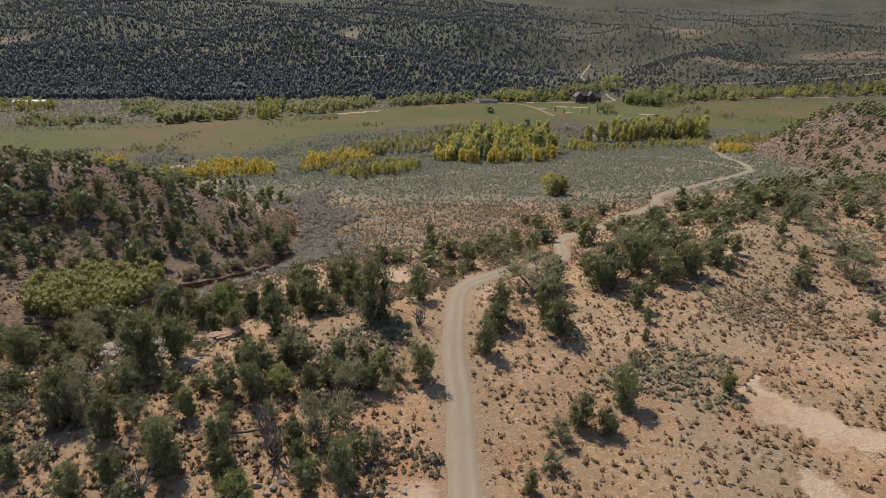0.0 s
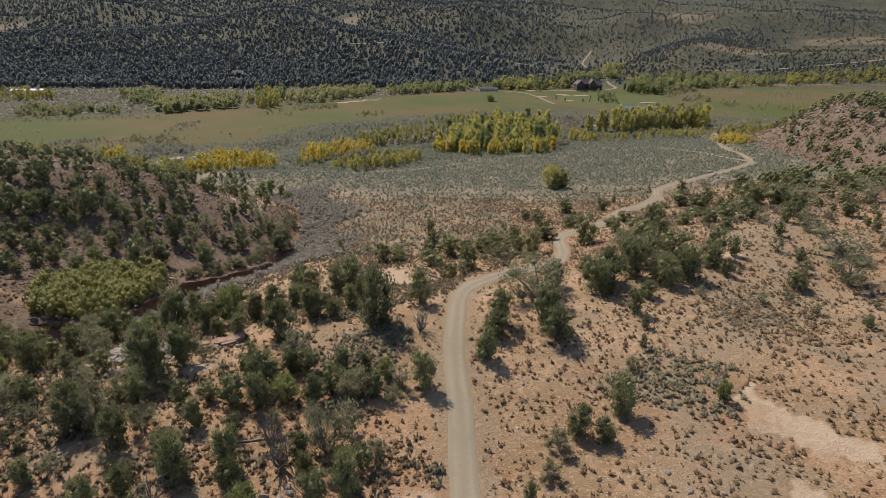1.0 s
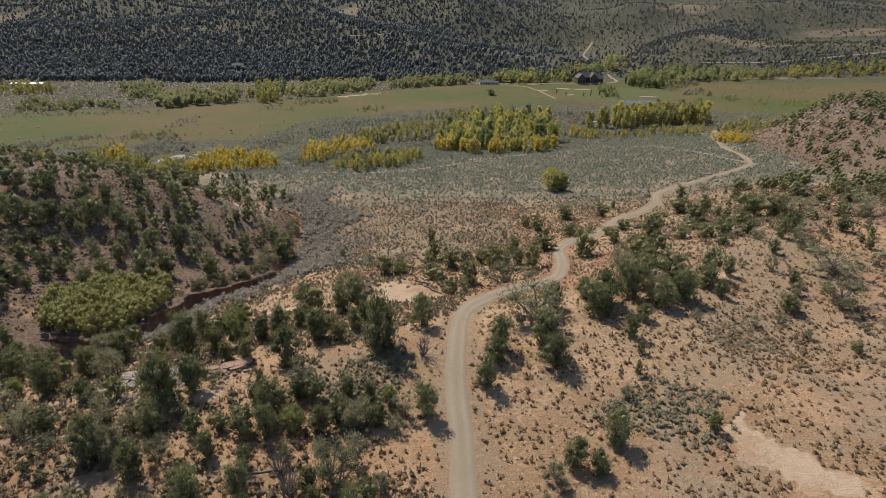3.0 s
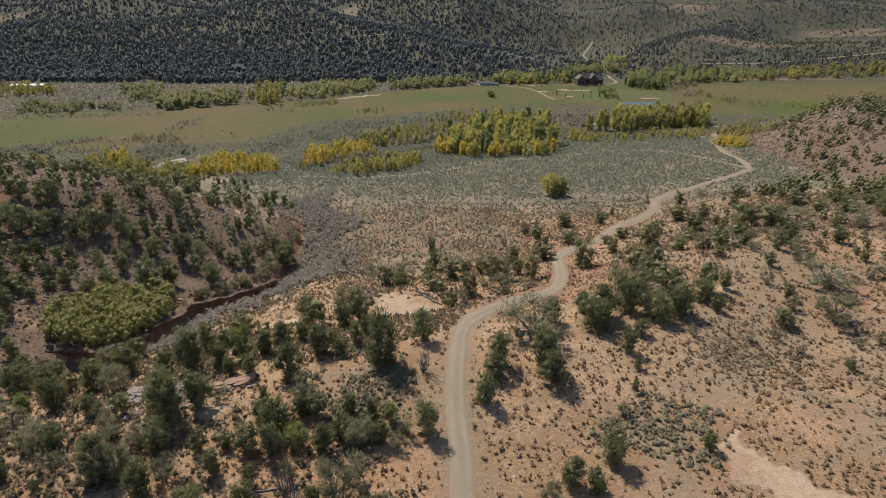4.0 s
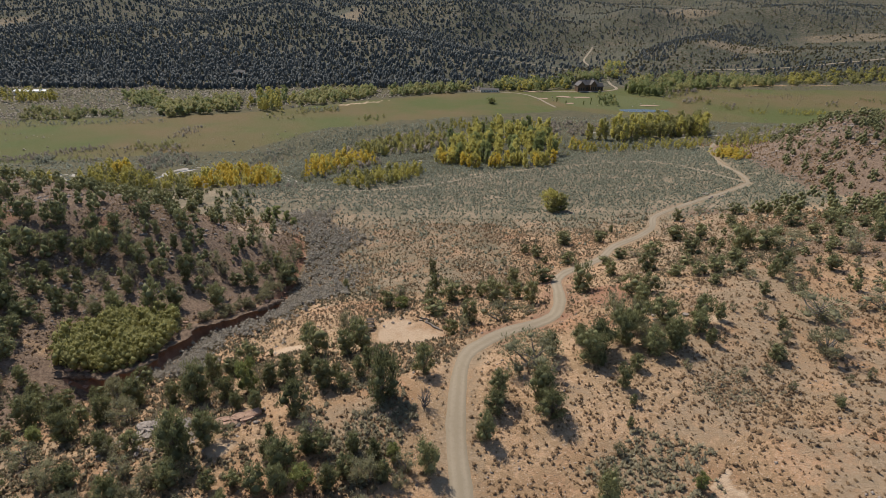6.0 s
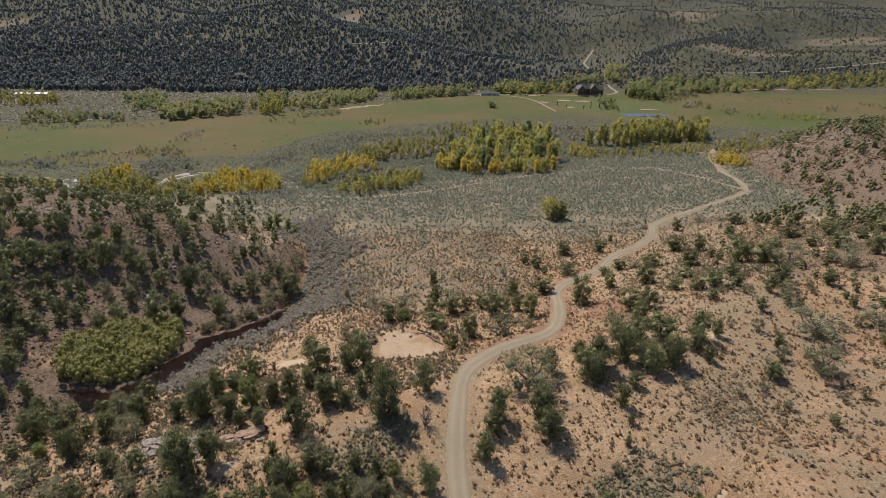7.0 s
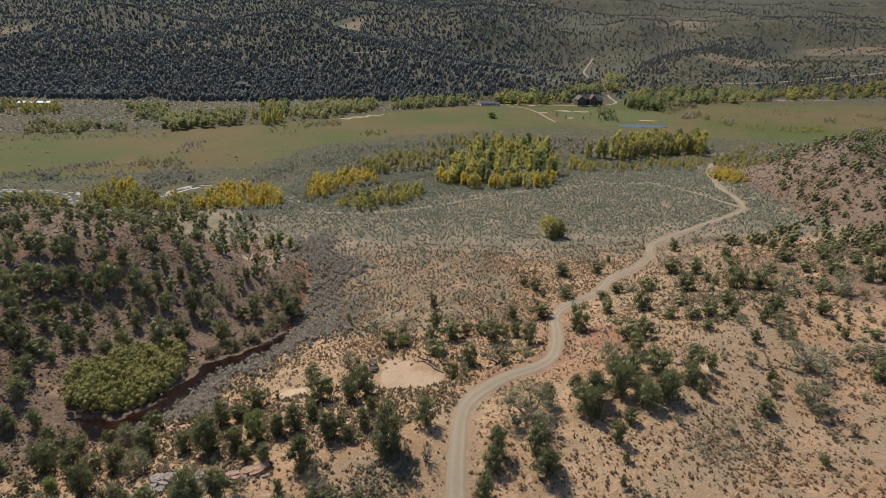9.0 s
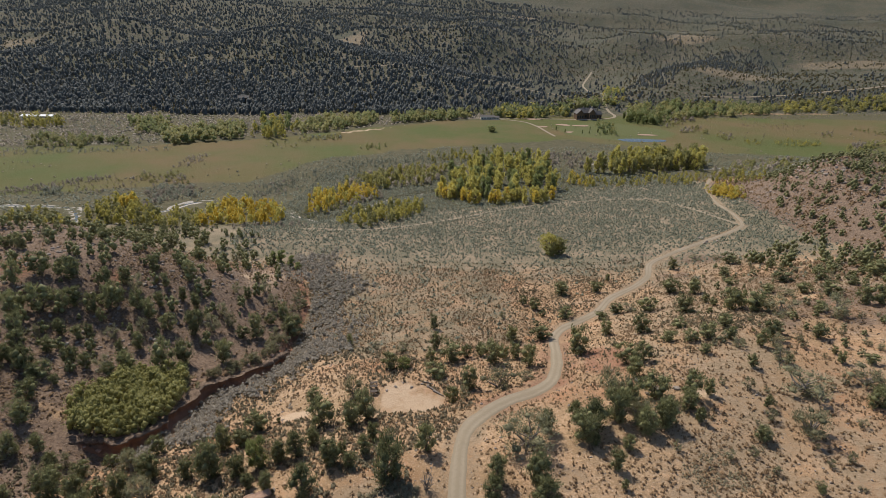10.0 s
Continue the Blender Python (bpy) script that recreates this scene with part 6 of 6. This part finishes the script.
def log(x, y, long, thick, turn):
    rng = np.random.default_rng(int(x * 10 + y * 7) + 500)
    v, f = limb(bent(rng, (-long / 2, 0, 0), (long / 2, 0, 0), 0.05, 5), [thick, thick * 1.05, thick * 0.95, thick * 0.85, thick * 0.7], 7)
    ob = new("log", mesh_of("log", v, f, DEAD, False))
    z = float(ground_z(x, y))
    ob.matrix_basis = pose(x, y, z + thick * 0.7, 0, 0, turn)
    tagged(ob, "fallen grey log lying on the ground", "log", "fallen logs")


for x, y, long, thick, turn in ((-2.6, 107.6, 3.4, 0.2, -40), (-1.6, 106.4, 3.0, 0.18, -35), (-4.2, 110.4, 2.6, 0.18, -20), (-20.5, 45.5, 3.6, 0.14, 10), (-23.5, 44.0, 2.4, 0.1, 75), (-12.0, 45.8, 2.2, 0.1, 20)):
    log(x, y, long, thick, turn)

# ---------------------------------------------------------------- the ranch
def prism_roof(wide, deep, rise, z, over=0.8, thick=0.3):
    """A gabled roof of two thick slopes, its ridge along x."""
    w, d = wide / 2 + over, deep / 2 + over
    v = [(-w, -d, z), (w, -d, z), (w, 0, z + rise), (-w, 0, z + rise), (-w, d, z), (w, d, z)]
    v += [(a, b, c + thick) for a, b, c in v]
    f = [(0, 3, 2, 1), (3, 4, 5, 2), (6, 7, 8, 9), (9, 8, 11, 10), (0, 1, 7, 6), (4, 10, 11, 5), (0, 6, 9, 3), (3, 9, 10, 4), (1, 2, 8, 7), (2, 5, 11, 8)]
    me = bpy.data.meshes.new("roof")
    me.from_pydata(v, [], f)
    return me


def gable_body(wide, deep, high, rise):
    w, d = wide / 2, deep / 2
    v = [(-w, -d, -1), (w, -d, -1), (w, d, -1), (-w, d, -1), (-w, -d, high), (w, -d, high), (w, d, high), (-w, d, high), (-w, 0, high + rise), (w, 0, high + rise)]
    f = [(0, 1, 5, 4), (2, 3, 7, 6), (1, 2, 6, 9, 5), (3, 0, 4, 8, 7), (4, 5, 9, 8), (6, 7, 8, 9)]
    me = bpy.data.meshes.new("wall")
    me.from_pydata(v, [], f)
    return me


def wing(root, x, y, wide, deep, high, rise, turn, wall, roof, windows, at_gable=False):
    """One gabled block of a house: wall, roof and the windows of its front."""
    m = pose(x, y, 0, 0, 0, turn)
    me = gable_body(wide, deep, high, rise)
    me.materials.append(wall)
    body = part("wall", me, root)
    body.matrix_basis = m
    me = prism_roof(wide, deep, rise, high)
    me.materials.append(roof)
    part("roof", me, root, "grey-brown pitched roof").matrix_basis = m
    for k in range(windows):
        if at_gable:
            px, py, wx, wy = -wide / 2 - 0.05, -deep / 2 + deep * (k + 0.5) / windows, 0.12, deep / windows * 0.55
        else:
            px, py, wx, wy = -wide / 2 + wide * (k + 0.5) / windows, -deep / 2 - 0.05, wide / windows * 0.5, 0.12
        pane = part("window", solid("window", GLASS, (wx, wy, high * 0.45, px, py, high * 0.5, 0)), root)
        pane.matrix_basis = m
    return body


lodge = new("lodge_house")
tagged(lodge, "large dark log lodge with several gabled roofs among trees", "house")
wing(lodge, 0, 0, 26, 14, 6.5, 5.0, 0, LOG_WALL, SHINGLE, 6)
wing(lodge, -13, -5, 16, 11, 6.0, 4.5, 90, LOG_WALL, SHINGLE, 3, True)
wing(lodge, 6, -6, 14, 9, 7.0, 4.5, 90, LOG_WALL, SHINGLE, 3, True)
wing(lodge, 17, 1, 14, 10, 4.5, 3.5, 12, LOG_WALL, SHINGLE, 3)
wing(lodge, 15, 13, 12, 9, 5.0, 3.5, 90, LOG_WALL, SHINGLE, 2, True)
for cx, cy in ((-5, 1), (9, 2)):
    part("chimney", solid("chimney", STONE, (1.8, 1.6, 13, cx, cy, 6.5)), lodge, "stone chimney")
part("terrace", solid("terrace", STONE, (30, 5, 0.9, -2, -14, 0.1)), lodge, "stone terrace")
lodge.matrix_basis = pose(212, 838, float(ground_z(212, 838)) + 0.3, 0, 0, 4) @ Matrix.Diagonal((0.95, 1.0, 1.3, 1))
cottage = new("ranch_house")
tagged(cottage, "long low pale ranch house beside the meadow", "house")
wing(cottage, 0, 0, 20, 8, 3.4, 2.0, 0, PALE_WALL, SHINGLE, 5)
wing(cottage, 12.5, -1, 8, 7, 3.0, 1.8, 0, PALE_WALL, SHINGLE, 2)
part("door", solid("door", OLD_WOOD, (1.1, 0.14, 2.1, 2.0, -4.05, 1.0)), cottage)
cottage.matrix_basis = pose(62, 818, float(ground_z(62, 818)), 0, 0, 3)
for k, (x, y, long) in enumerate(((-566, 752, 20), (-544, 754, 16))):
    barn = new("ranch_barn")
    tagged(barn, "long low shed with a bright tin roof among yellow trees", "barn", "tin-roofed sheds")
    wing(barn, 0, 0, long, 9, 4.5, 1.6, 3, PALE_WALL, TIN, 3)
    barn.matrix_basis = pose(x, y, float(ground_z(x, y)) + 0.1)
lodge_up = new("hillside_cabin")
tagged(lodge_up, "dark cabin hidden in the woods on the slope", "house")
wing(lodge_up, 0, 0, 16, 9, 4.5, 3.2, 0, LOG_WALL, SHINGLE, 4)
lodge_up.matrix_basis = pose(-322, 893, float(ground_z(-322, 893)) + 1.5, 0, 0, 10)

# pond and sand bunkers
for x, y, u, w in ((130, 823, 16, 5), (135, 760, 6, 5), (166, 777, 9, 7), (163, 722, 6, 4), (190, 772, 10, 6), (262, 712, 15, 4)):
    t = np.linspace(0, 2 * math.pi, 24, endpoint=False)
    edge_r = 1 + 0.18 * np.sin(2 * t + x) + 0.1 * np.sin(3 * t + y)
    bx, by = x + u * edge_r * np.cos(t), y + w * edge_r * np.sin(t)
    v = np.concatenate([[(x, y, float(ground_z(x, y)) + 0.5)], np.stack([bx, by, ground_z(bx, by) + 0.3], -1)])
    tagged(new("sand_bunker", mesh_of("sand_bunker", v, [(0, 1 + k, 1 + (k + 1) % 24) for k in range(24)], SAND)), "pale sand bunker set in the lodge lawn", "bunker", "bunkers of the lawn")
t = np.linspace(0, 2 * math.pi, 48, endpoint=False)
edge_r = 1 + 0.10 * np.sin(3 * t + 1) + 0.06 * np.sin(5 * t)
v = np.concatenate([[(246, 679, -0.35)], np.stack([246 + 34 * edge_r * np.cos(t), 681 + 10 * edge_r * np.sin(t), np.full(48, -0.35)], -1)])
f = [(0, 1 + k, 1 + (k + 1) % 48) for k in range(48)]
tagged(new("pond_water", mesh_of("pond_water", v, f, WATER)), "small blue pond on the lodge lawn", "pond", kind="structure")
for x, y, h in ((148, 734, 5.5), (157, 719, 4.5), (178, 713, 5.0), (188, 716, 4.0), (201, 723, 5.5), (206, 714, 5.5), (212, 717, 5), (216, 722, 5), (221, 716, 5), (196, 745, 4)):
    plant(PINYONS, x, y, h, RNG, 0.5)
for x, y in scatter(RNG, [(262, 795), (310, 790), (322, 835), (270, 840)], 22, 6):
    plant(PINYONS, x, y, RNG.uniform(9, 13), RNG, 0.6)

for kind in KINDS:
    for o in (*kind.children_recursive, kind):
        bpy.data.objects.remove(o)
